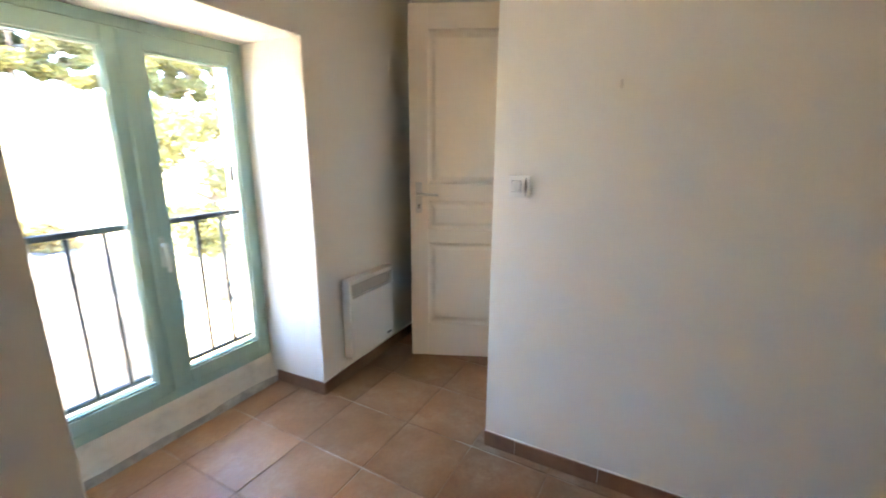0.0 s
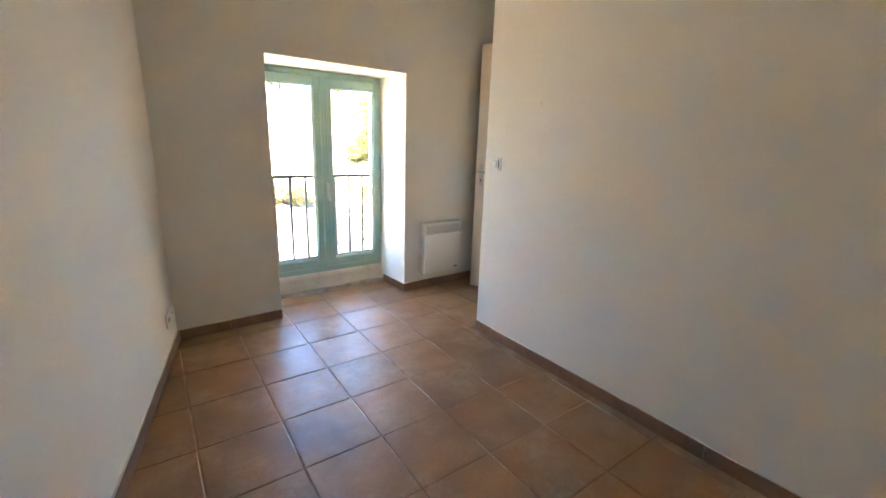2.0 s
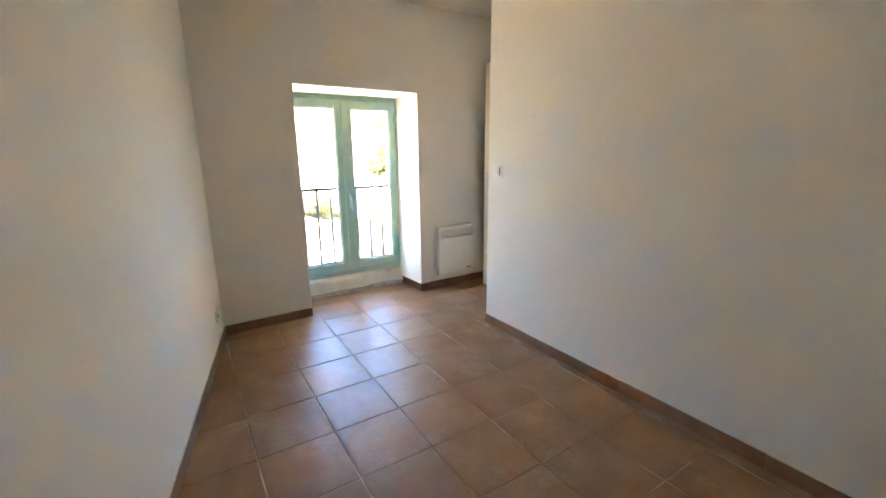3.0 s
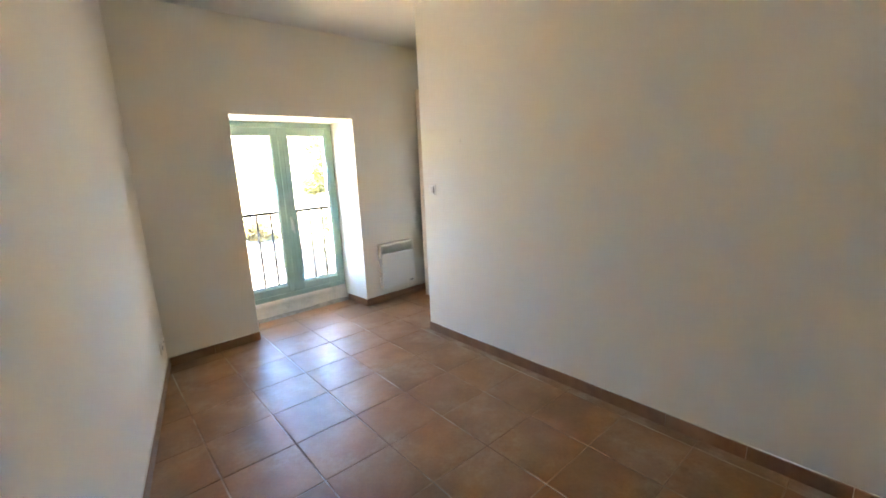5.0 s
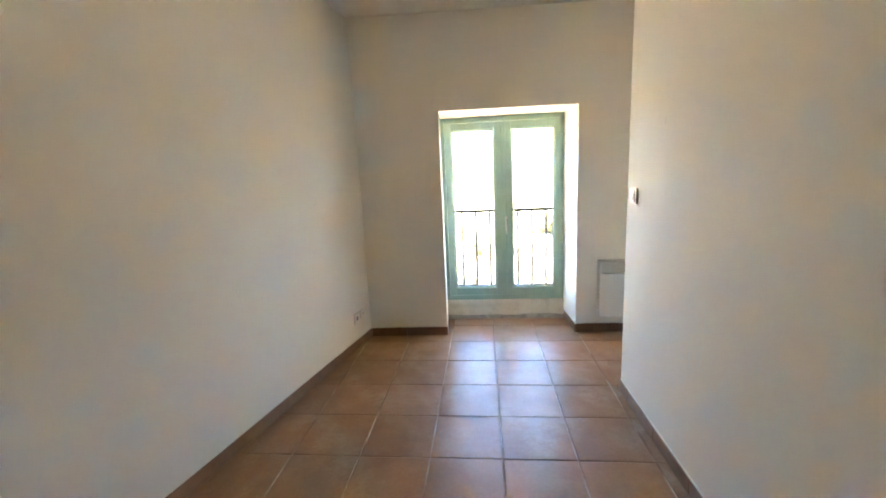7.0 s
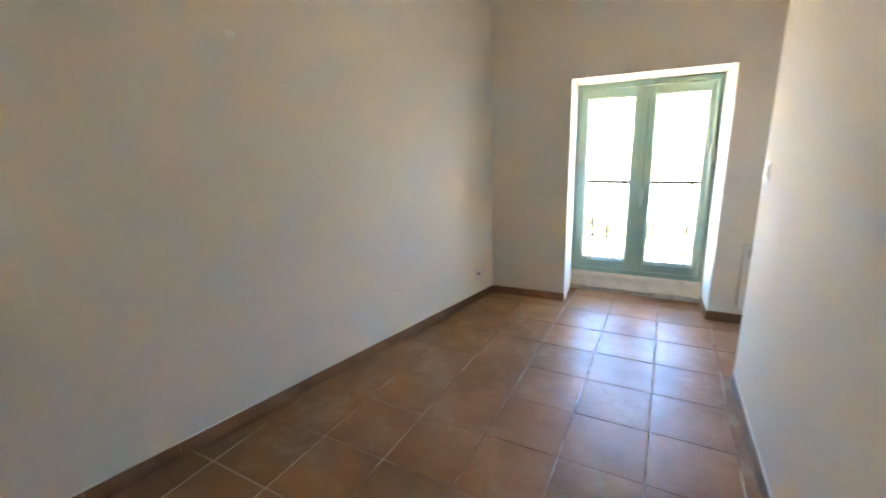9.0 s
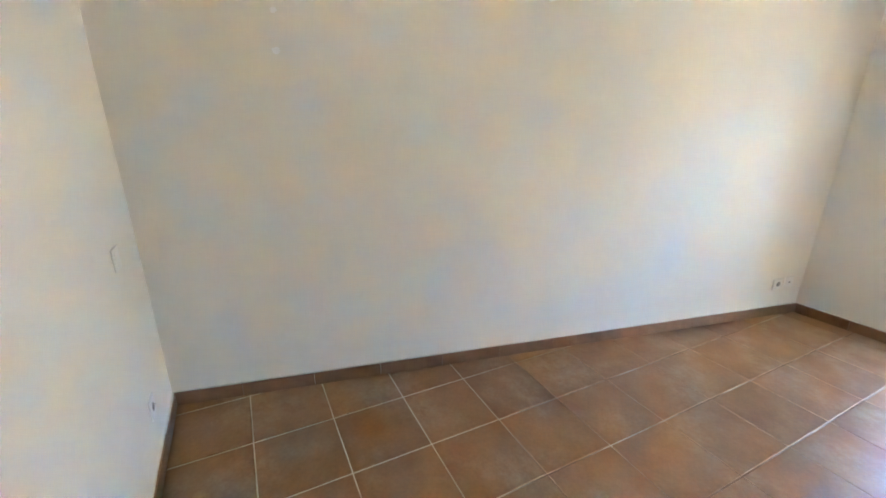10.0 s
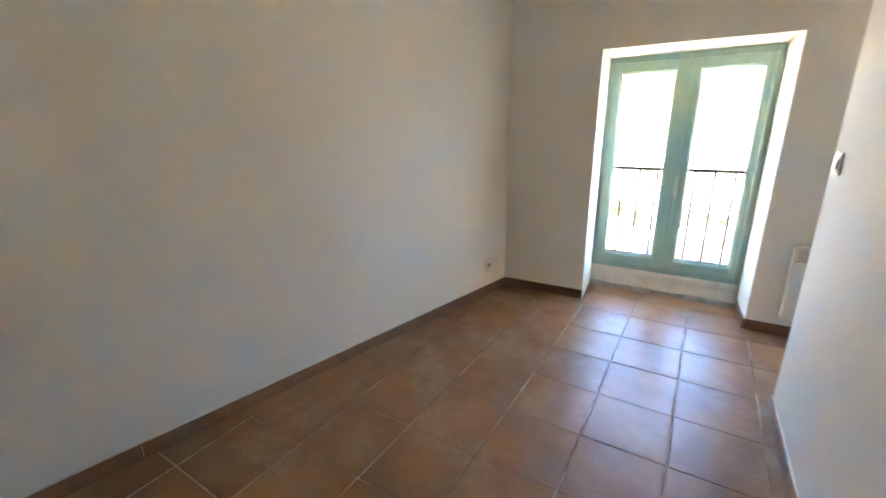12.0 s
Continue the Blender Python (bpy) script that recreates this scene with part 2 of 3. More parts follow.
# limestone coloured far darker than it is, standing in for shade on the boulders
M_ROCK = material("shade_dark_limestone", (0.42, 0.40, 0.36), 0.9)
rn = noise_node(M_ROCK, 5, 7, 0.65)
base_colour(M_ROCK, ramp(M_ROCK, rn.outputs["Fac"], [(0.3, (0.035, 0.035, 0.036)), (0.65, (0.14, 0.135, 0.125))]).outputs["Color"])
bump(M_ROCK, rn.outputs["Fac"], 0.7, 0.05)
M_BARK = material("bark", (0.16, 0.12, 0.09), 0.95)
bkn = noise_node(M_BARK, 9, 6)
base_colour(M_BARK, ramp(M_BARK, bkn.outputs["Fac"], [(0.3, (0.09, 0.07, 0.05)), (0.7, (0.22, 0.17, 0.13))]).outputs["Color"])


def leaf_material(name, dark, light):
    """Thin leaves that let some sunlight through."""
    m = material(name, light, 0.55)
    n, l = m.node_tree.nodes, m.node_tree.links
    geo = n.new("ShaderNodeNewGeometry")
    col = ramp(m, geo.outputs["Random Per Island"], [(0.0, dark), (1.0, light)])
    base_colour(m, col.outputs["Color"])
    tr, mx = n.new("ShaderNodeBsdfTranslucent"), n.new("ShaderNodeMixShader")
    l.new(col.outputs["Color"], tr.inputs["Color"])
    mx.inputs[0].default_value = 0.4
    l.new(n["Principled BSDF"].outputs[0], mx.inputs[1])
    l.new(tr.outputs[0], mx.inputs[2])
    l.new(mx.outputs[0], n["Material Output"].inputs["Surface"])
    return m


M_LEAF = leaf_material("leaves", (0.07, 0.08, 0.024), (0.125, 0.135, 0.045))
M_LEAF_DRY = leaf_material("dry_leaves", (0.13, 0.11, 0.05), (0.26, 0.215, 0.09))
M_LEAF_FAR = leaf_material("dark_leaves", (0.10, 0.105, 0.035), (0.175, 0.172, 0.065))


# ======== mesh helpers ========
def part(name, bm, mat, parent=None, label="", smooth=False):
    """Link a bmesh as one mesh object, under parent where one is given."""
    me = bpy.data.meshes.new(name)
    bm.normal_update()
    bm.to_mesh(me)
    bm.free()
    if mat:
        me.materials.append(mat)
    if smooth:
        for p in me.polygons:
            p.use_smooth = True
    ob = new(name, me)
    if parent:
        ob.parent = parent
    if label:
        ob["label"] = label
    return ob


def holder(name, m=None, label="", category="", group="", kind=""):
    ob = new(name)
    if m is not None:
        ob.matrix_world = m
    return tagged(ob, label, category, group, kind)


def add_box(bm, x0, x1, y0, y1, z0, z1, bevel=0.0, seg=2):
    r = bmesh.ops.create_cube(bm, size=1.0)
    bmesh.ops.scale(bm, vec=(x1 - x0, y1 - y0, z1 - z0), verts=r["verts"])
    bmesh.ops.translate(bm, vec=((x0 + x1) / 2, (y0 + y1) / 2, (z0 + z1) / 2), verts=r["verts"])
    if bevel:
        edges = list({e for v in r["verts"] for e in v.link_edges})
        bmesh.ops.bevel(bm, geom=edges, offset=bevel, segments=seg, profile=0.5, affect='EDGES')
    return bm


def box(x0, x1, y0, y1, z0, z1, bevel=0.0, seg=2):
    return add_box(bmesh.new(), x0, x1, y0, y1, z0, z1, bevel, seg)


def add_tube(bm, a, b, r0, r1=None, sides=10):
    a, b = Vector(a), Vector(b)
    r1 = r0 if r1 is None else r1
    m = Matrix.Translation((a + b) / 2) @ (b - a).to_track_quat("Z", "Y").to_matrix().to_4x4()
    bmesh.ops.create_cone(bm, cap_ends=True, segments=sides, radius1=r0, radius2=r1, depth=(b - a).length, matrix=m)
    return bm


def tube(a, b, r0, r1=None, sides=10):
    return add_tube(bmesh.new(), a, b, r0, r1, sides)


def prism(poly, z0, z1, bm=None, bevel=0.0):
    """An upright prism over a plan polygon, counter-clockwise."""
    bm = bm or bmesh.new()
    lo = [bm.verts.new((x, y, z0)) for x, y in poly]
    hi = [bm.verts.new((x, y, z1)) for x, y in poly]
    n = len(poly)
    bm.faces.new(lo[::-1])
    bm.faces.new(hi)
    for i in range(n):
        bm.faces.new((lo[i], lo[(i + 1) % n], hi[(i + 1) % n], hi[i]))
    if bevel:
        bmesh.ops.bevel(bm, geom=list(bm.edges), offset=bevel, segments=2, profile=0.5, affect='EDGES')
    return bm


def spread(a, b, step):
    n = max(1, round((b - a) / step))
    return [a + (b - a) * i / n for i in range(n)] + [b]


def wavy_wall(name, p, q, z0, z1, thick, amp=0.003, seed=0.0, mat=None):
    """A wall with its face from p to q (room on the left hand going p to q), slightly uneven like old plaster."""
    p, q = Vector((*p, 0)), Vector((*q, 0))
    run = (q - p).normalized()
    out = Vector((run.y, -run.x, 0))
    bm = bmesh.new()
    us, zs = spread(0, (q - p).length, 0.12), spread(z0, z1, 0.12)
    grid = []
    for u in us:
        col = []
        for z in zs:
            w = amp * noise.noise(Vector((u * 1.7 + seed, z * 1.7, seed)))
            v = p + run * u + out * w
            col.append(bm.verts.new((v.x, v.y, z)))
        grid.append(col)
    for i in range(len(us) - 1):
        for j in range(len(zs) - 1):
            bm.faces.new((grid[i][j], grid[i + 1][j], grid[i + 1][j + 1], grid[i][j + 1])[::-1])
    back = [bm.verts.new((*(v + out * thick).xy, z)) for v in (p, q) for z in (z0, z1)]
    bm.faces.new((back[0], back[1], back[3], back[2])[::-1])
    bm.faces.new([grid[0][j] for j in range(len(zs))] + [back[1], back[0]])
    bm.faces.new(([grid[-1][j] for j in range(len(zs))] + [back[3], back[2]])[::-1])
    bm.faces.new([grid[i][-1] for i in range(len(us))] + [back[3], back[1]])
    bm.faces.new(([grid[i][0] for i in range(len(us))] + [back[2], back[0]])[::-1])
    bmesh.ops.recalc_face_normals(bm, faces=bm.faces[:])
    return tagged(part(name, bm, mat or M_WALL), kind="structure")


# ======== walls, floor, ceiling ========
def window_wall():
    """The thick outer wall with the window recess cut through it."""
    bm = bmesh.new()
    xs = spread(west(0.12) - 0.25, WIN_L, 0.09) + spread(WIN_L, WIN_R, 0.09)[1:] + spread(WIN_R, EAST_X + 0.3, 0.09)[1:]
    zs = spread(-0.02, LINTEL, 0.09) + spread(LINTEL, CEIL + 0.02, 0.09)[1:]
    inside = lambda x, z: WIN_L - 1e-6 <= x <= WIN_R + 1e-6 and z <= LINTEL + 1e-6

    def sheet(y_of, wobble):
        g = {}
        for i, x in enumerate(xs):
            for j, z in enumerate(zs):
                w = 0.004 * noise.noise(Vector((x * 1.9, 3.0, z * 1.9))) if wobble else 0.0
                g[i, j] = (x, y_of(x) + w, z)
        return g

    front = sheet(north, True)
    outer = sheet(lambda x: OUT_Y, False)
    a = {k: bm.verts.new(v) for k, v in front.items()}
    b = {k: bm.verts.new(v) for k, v in outer.items()}
    il, ir, jt = xs.index(WIN_L), xs.index(WIN_R), zs.index(LINTEL)
    for i in range(len(xs) - 1):
        for j in range(len(zs) - 1):
            if il <= i < ir and j < jt:
                continue
            bm.faces.new((a[i, j], a[i + 1, j], a[i + 1, j + 1], a[i, j + 1]))
            bm.faces.new((b[i, j], b[i, j + 1], b[i + 1, j + 1], b[i + 1, j]))
    # recess: inner splay to the frame, then the outer jambs
    def ring(y, xl, xr, zt, wob):
        r = []
        pts = [(xl, zs[j]) for j in range(jt)] + [(xl, zt)]
        pts += [(xl + (xr - xl) * (xs[i] - WIN_L) / (WIN_R - WIN_L), zt) for i in range(il + 1, ir)]
        pts += [(xr, zt)] + [(xr, zs[j]) for j in reversed(range(jt))]
        for x, z in pts:
            r.append(bm.verts.new((x + wob * noise.noise(Vector((x, y * 4, z * 2))), y, z + wob * noise.noise(Vector((z, y * 4, x * 2))))))
        return r
    ids = [(il, j) for j in range(jt)] + [(il, jt)] + [(i, jt) for i in range(il + 1, ir)] + [(ir, jt)] + [(ir, j) for j in reversed(range(jt))]
    rings = [[a[k] for k in ids], ring(0.28, 0.636, 1.670, 1.772, 0.004), ring(0.42, 0.624, 1.659, 1.770, 0.004),
             ring(0.61, FR_L, FR_R, FR_Z1, 0.0), ring(0.612, FR_L + 0.03, FR_R - 0.03, FR_Z1 - 0.03, 0.0),
             ring(OUT_Y - 0.001, FR_L + 0.03, FR_R - 0.03, FR_Z1 - 0.03, 0.0), [b[k] for k in ids]]
    for r, s in zip(rings, rings[1:]):
        for k in range(len(r) - 1):
            bm.faces.new((r[k], r[k + 1], s[k + 1], s[k]))
    bmesh.ops.recalc_face_normals(bm, faces=bm.faces[:])
    bm.normal_update()
    rim = [e for e in bm.edges if all(v in set(rings[0]) for v in e.verts)]
    bmesh.ops.bevel(bm, geom=rim, offset=0.006, segments=3, profile=0.5, affect='EDGES')
    return tagged(part("wall_north", bm, M_WALL), kind="structure")


window_wall()
wavy_wall("wall_west", (west(0.40), 0.40), (west(BACK_Y - 0.3), BACK_Y - 0.3), 0, CEIL + 0.02, 0.25, 0.004, 4.0)
wavy_wall("wall_south", (west(BACK_Y) - 0.2, BACK_Y), (east(BACK_Y) + 0.2, BACK_Y), 0, CEIL + 0.02, 0.2, 0.003, 9.0)
tagged(part("wall_partition", prism([(east(BACK_Y - 0.2), BACK_Y - 0.2), (EAST_X + 0.16, BACK_Y - 0.2), (EAST_X + 0.16, PART_Y), (PART_X, PART_Y)], 0, CEIL + 0.02, bevel=0.004), M_WALL), kind="structure")
# wall with the doorway, and a plain corridor behind it
DOOR_Y0, DOOR_Y1, DOOR_H = -0.665, 0.09, 2.06
bm = box(EAST_X, EAST_X + 0.09, PART_Y, DOOR_Y0, 0, CEIL + 0.02)
add_box(bm, EAST_X, EAST_X + 0.09, DOOR_Y1, north(EAST_X), 0, CEIL + 0.02)
add_box(bm, EAST_X, EAST_X + 0.09, DOOR_Y0, DOOR_Y1, DOOR_H, CEIL + 0.02)
tagged(part("wall_east", bm, M_WALL), kind="structure")
bm = box(3.7, 3.8, -1.6, 0.9, 0, CEIL + 0.02)
add_box(bm, EAST_X + 0.16, 3.7, -1.7, -1.6, 0, CEIL + 0.02)
add_box(bm, EAST_X + 0.29, 3.7, 0.5, 0.6, 0, CEIL + 0.02)
tagged(part("wall_corridor", bm, M_WALL), kind="structure")

tagged(part("ceiling", box(-1.4, 3.8, BACK_Y - 0.4, 0.72, CEIL, CEIL + 0.15), M_CEIL), kind="structure")
floor = tagged(part("floor", box(-1.4, 3.8, BACK_Y - 0.4, 0.60, -0.2, -0.0024), M_GROUT), kind="structure")


def clip(poly, nx, ny, d):
    """The part of a convex polygon where nx*x + ny*y <= d."""
    out = []
    for (ax, ay), (bx, by) in zip(poly, poly[1:] + poly[:1]):
        fa, fb = nx * ax + ny * ay - d, nx * bx + ny * by - d
        if fa <= 0:
            out.append((ax, ay))
        if fa * fb < 0:
            k = fa / (fa - fb)
            out.append((ax + (bx - ax) * k, ay + (by - ay) * k))
    return out


def inset_prism(poly, z0, z1, b):
    """A low prism with its upper edges rounded off by b."""
    bm = bmesh.new()
    n = len(poly)
    def shrink(k):
        r = []
        for i in range(n):
            p0, p1, p2 = Vector(poly[i - 1]), Vector(poly[i]), Vector(poly[(i + 1) % n])
            d1, d2 = (p1 - p0).normalized(), (p2 - p1).normalized()
            n1, n2 = Vector((-d1.y, d1.x)), Vector((-d2.y, d2.x))
            t = (n1 + n2) / max(0.4, 1 + n1.dot(n2))
            r.append(p1 + t * k)
        return r
    rings = [[bm.verts.new((*v, z)) for v in shrink(k)] for k, z in ((0, z0), (0, z1 - b), (b * 0.35, z1 - b * 0.3), (b * 1.3, z1))]
    for r, s in zip(rings, rings[1:]):
        for i in range(n):
            bm.faces.new((r[i], r[(i + 1) % n], s[(i + 1) % n], s[i]))
    bm.faces.new(rings[-1])
    return bm


# ======== window ========
def plank(name, parent, x0, x1, y0, y1, z0, z1, mat, label="", bevel=0.004):
    return part(name, box(x0, x1, y0, y1, z0, z1, bevel), mat, parent, label)


def build_window():
    win = holder("window_1", None, "green-painted wooden french window, closed, two glazed leaves", "window", kind="structure")
    y0 = FR_Y
    # fixed frame
    plank("jamb", win, FR_L, FR_L + 0.034, y0 + 0.004, y0 + 0.058, FR_Z0, FR_Z1, M_GREEN)
    plank("jamb", win, FR_R - 0.034, FR_R, y0 + 0.004, y0 + 0.058, FR_Z0, FR_Z1, M_GREEN)
    plank("head", win, FR_L + 0.034, FR_R - 0.034, y0 + 0.004, y0 + 0.058, FR_Z1 - 0.042, FR_Z1, M_GREEN)
    plank("window_sill", win, FR_L + 0.034, FR_R - 0.034, y0 + 0.002, y0 + 0.058, FR_Z0, FR_Z0 + 0.045, M_GREEN)
    mid = 1.138
    z0, z1 = FR_Z0 + 0.048, FR_Z1 - 0.045
    for a, b, ga, gb in ((FR_L + 0.037, mid - 0.0015, 0.702, 1.068), (mid + 0.0015, FR_R - 0.037, 1.209, 1.574)):
        leaf = part("casement", box(a, ga, y0 - 0.006, y0 + 0.042, z0, z1, 0.005), M_GREEN, win)
        part("stile", box(gb, b, y0 - 0.006, y0 + 0.042, z0, z1, 0.005), M_GREEN, leaf)
        part("rail", box(ga, gb, y0 - 0.005, y0 + 0.041, 1.660, z1, 0.004), M_GREEN, leaf)
        part("rail", box(ga, gb, y0 - 0.005, y0 + 0.041, z0, 0.280, 0.004), M_GREEN, leaf)
        # glazing beads, sloping in to the pane
        bead = bmesh.new()
        for x0, x1, q0, q1 in ((ga, gb, 1.650, 1.660), (ga, gb, 0.280, 0.290), (ga, ga + 0.010, 0.290, 1.650), (gb - 0.010, gb, 0.290, 1.650)):
            add_box(bead, x0, x1, y0 + 0.004, y0 + 0.016, q0, q1, 0.003)
        part("glazing_bead", bead, M_GREEN, leaf)
        seal = bmesh.new()
        for x0, x1, q0, q1 in ((ga + 0.010, gb - 0.010, 1.645, 1.650), (ga + 0.010, gb - 0.010, 0.290, 0.295), (ga + 0.010, ga + 0.015, 0.295, 1.645), (gb - 0.015, gb - 0.010, 0.295, 1.645)):
            add_box(seal, x0, x1, y0 + 0.017, y0 + 0.021, q0, q1)
        part("seal", seal, M_SEAL, leaf)
        pane = part("pane", box(ga + 0.004, gb - 0.004, y0 + 0.022, y0 + 0.026, 0.284, 1.656), M_GLASS, leaf)
        pane.visible_shadow = False
    # meeting strip and lever handle
    plank("meeting_strip", win, mid - 0.020, mid + 0.024, y0 - 0.018, y0 - 0.006, z0 + 0.004, z1 - 0.004, M_GREEN, bevel=0.005)
    hx, hz = 1.160, 0.86
    h = part("handle", box(hx - 0.011, hx + 0.011, y0 - 0.026, y0 - 0.018, hz - 0.065, hz + 0.065, 0.004), M_HANDLE, win, "pale green window handle")
    lever = add_tube(bmesh.new(), (hx, y0 - 0.024, hz + 0.03), (hx, y0 - 0.052, hz + 0.03), 0.008)
    add_tube(lever, (hx, y0 - 0.050, hz + 0.040), (hx + 0.003, y0 - 0.050, hz - 0.085), 0.009, 0.007)
    part("lever", lever, M_HANDLE, h, smooth=True)
    # hinges on the jambs
    for x in (FR_L + 0.036, FR_R - 0.036):
        for z in (0.36, 1.55):
            part("hinge", tube((x, y0 - 0.004, z), (x, y0 - 0.004, z + 0.075), 0.006), M_GREEN, win)
    return win


build_window()


def build_threshold():
    """Rough plastered upstand under the window, with a grey cement fillet at the floor."""
    bm = bmesh.new()
    prof = [(0.524, 0.030), (0.532, 0.062), (0.541, 0.085), (0.546, 0.120), (0.547, 0.169), (0.612, 0.171), (0.612, 0.0)]
    xs = spread(0.618, 1.662, 0.03)
    rows = [[bm.verts.new((x, y + (0.003 * noise.noise(Vector((x * 6, z * 20, 1.0))) if y < 0.6 else 0), z + (0.004 * noise.noise(Vector((x * 7, z * 9, 5.0))) if y < 0.54 else 0))) for y, z in prof] for x in xs]
    for r, s in zip(rows, rows[1:]):
        for k in range(len(prof) - 1):
            bm.faces.new((r[k], s[k], s[k + 1], r[k + 1]))
    t = tagged(part("threshold", bm, M_SILL, smooth=True), kind="structure")
    bm = bmesh.new()
    prof = [(0.508, -0.003), (0.513, 0.012), (0.521, 0.028), (0.531, 0.044), (0.560, 0.040), (0.560, -0.003)]
    rows = [[bm.verts.new((x, y + 0.005 * noise.noise(Vector((x * 5, z * 15, 2.0))), z + (0.004 * noise.noise(Vector((x * 6, z * 9, 7.0))) if z > 0 else 0))) for y, z in prof] for x in xs]
    for r, s in zip(rows, rows[1:]):
        for k in range(len(prof) - 1):
            bm.faces.new((r[k], s[k], s[k + 1], r[k + 1]))
    part("cement_fillet", bm, M_CEMENT, t, smooth=True)


build_threshold()


def build_railing():
    rail = holder("window_railing", pose(1.15, 0.674, 0.26), "dark iron railing outside the french window", "railing")
    def put(name, bm, **k):
        o = part(name, bm, M_IRON, rail, **k)
        o.matrix_parent_inverse = rail.matrix_world.inverted()
        return o
    put("top_rail", box(0.60, 1.70, 0.652, 0.678, 0.950, 0.976, 0.004))
    put("bottom_rail", box(0.60, 1.70, 0.655, 0.675, 0.260, 0.280, 0.003))
    for k in range(8):
        x = 0.768 + 0.125 * k
        if x < 1.61:
            put("baluster", tube((x, 0.664, 0.270), (x, 0.664, 0.962), 0.0105, sides=8), smooth=True)


build_railing()
# outer sill and the wall below, down to the ground
tagged(part("outer_sill", box(0.64, 1.68, 0.612, 0.76, 0.12, 0.165, 0.006), M_FACADE), kind="structure")
tagged(part("facade", box(-6.0, 8.0, 0.62, 0.72, -2.3, -0.02), M_FACADE), kind="structure")

# unseen wall above the ceiling, added to lengthen the house's shadow on the ground
tagged(part("unseen_shadow_facade", box(-6.0, 8.0, 0.62, 0.72, CEIL + 0.16, 5.4), M_FACADE), kind="structure")

# shutter catch on the outer jamb
catch = tagged(part("shutter_catch", box(1.600, 1.619, 0.662, 0.676, 1.12, 1.20, 0.004), M_IRON), "dark iron shutter catch on the outer jamb", "catch")


# ======== room door ========
def build_door():
    W, H, T = 0.73, 2.032, 0.040
    latch, hinge = Vector((2.298, 0.018)), Vector((2.600, -0.647))
    d = (latch - hinge).normalized()
    m = Matrix.Translation((hinge.x, hinge.y, 0.008)) @ Matrix.Rotation(math.atan2(d.y, d.x), 4, 'Z')
    door = holder("door_1", m, "cream white panelled room door standing ajar, with steel handle", "door", kind="structure")
    a0, a1 = 0.105, W - 0.105
    openings = ((0.215, 0.735), (0.815, 0.985), (1.085, 1.905))
    def under(name, bm, mat, parent=door, label="", smooth=False):
        return part(name, bm, mat, parent, label, smooth)
    # local x runs from hinge to latch, +y faces the room
    under("stile", box(0, a0, -T / 2, T / 2, 0, H, 0.002), M_DOOR)
    under("stile", box(a1, W, -T / 2, T / 2, 0, H, 0.002), M_DOOR)
    zs = [0.0] + [z for o in openings for z in o] + [H]
    for k in range(0, len(zs), 2):
        under("rail", box(a0, a1, -T / 2, T / 2, zs[k], zs[k + 1]), M_DOOR)
    for z0, z1 in openings:
        bm = bmesh.new()
        for s in (1, -1):
            # moulded edge falling to a flat, then a raised field
            rings = []
            for inset, depth in ((0, 0.0), (0.006, 0.006), (0.014, 0.009), (0.024, 0.009), (0.040, 0.003), (0.046, 0.002)):
                y = s * (T / 2 - depth)
                rings.append([bm.verts.new(v) for v in ((a0 + inset, y, z0 + inset), (a1 - inset, y, z0 + inset), (a1 - inset, y, z1 - inset), (a0 + inset, y, z1 - inset))])
            for r, q in zip(rings, rings[1:]):
                for i in range(4):
                    bm.faces.new((r[i], r[(i + 1) % 4], q[(i + 1) % 4], q[i]))
            bm.faces.new(rings[-1])
        bmesh.ops.recalc_face_normals(bm, faces=bm.faces[:])
        under("panel", bm, M_DOOR)
    for s in (1, -1):
        y = s * T / 2
        hx = W - 0.052
        plate = under("handle_plate", box(hx - 0.019, hx + 0.019, min(y, y + s * 0.006), max(y, y + s * 0.006), 0.915, 1.095, 0.003), M_STEEL, label="satin steel handle plate")
        lever = add_tube(bmesh.new(), (hx, y, 1.030), (hx, y + s * 0.050, 1.030), 0.009)
        add_tube(lever, (hx + 0.008, y + s * 0.048, 1.030), (hx - 0.115, y + s * 0.048, 1.026), 0.010, 0.008)
        part("lever", lever, M_STEEL, plate, smooth=True)
        # raised dark shape, painting the shade inside a keyhole that isn't cut
        key = add_tube(bmesh.new(), (hx, y + s * 0.005, 0.962), (hx, y + s * 0.0075, 0.962), 0.006)
        add_box(key, hx - 0.003, hx + 0.003, min(y + s * 0.005, y + s * 0.0075), max(y + s * 0.005, y + s * 0.0075), 0.942, 0.960)
        part("keyhole_shade", key, M_DARK, plate)
    under("latch_plate", box(W - 0.001, W + 0.002, -0.010, 0.010, 0.90, 1.12), M_STEEL)
    for z in (0.22, 1.0, 1.80):
        under("hinge", tube((-0.006, T / 2, z), (-0.006, T / 2, z + 0.09), 0.007), M_STEEL)
    return door


build_door()
frame_1 = holder("door_frame", None, "white painted wooden door frame", "door frame", kind="structure")
part("jamb", box(EAST_X - 0.012, EAST_X + 0.10, DOOR_Y0 + 0.001, DOOR_Y0 + 0.012, 0, DOOR_H - 0.002, 0.002), M_DOOR, frame_1)
part("jamb", box(EAST_X - 0.012, EAST_X + 0.10, DOOR_Y1 - 0.022, DOOR_Y1 - 0.001, 0, DOOR_H - 0.002, 0.002), M_DOOR, frame_1)
part("head", box(EAST_X - 0.012, EAST_X + 0.10, DOOR_Y0 + 0.012, DOOR_Y1 - 0.022, DOOR_H - 0.015, DOOR_H - 0.002, 0.002), M_DOOR, frame_1)


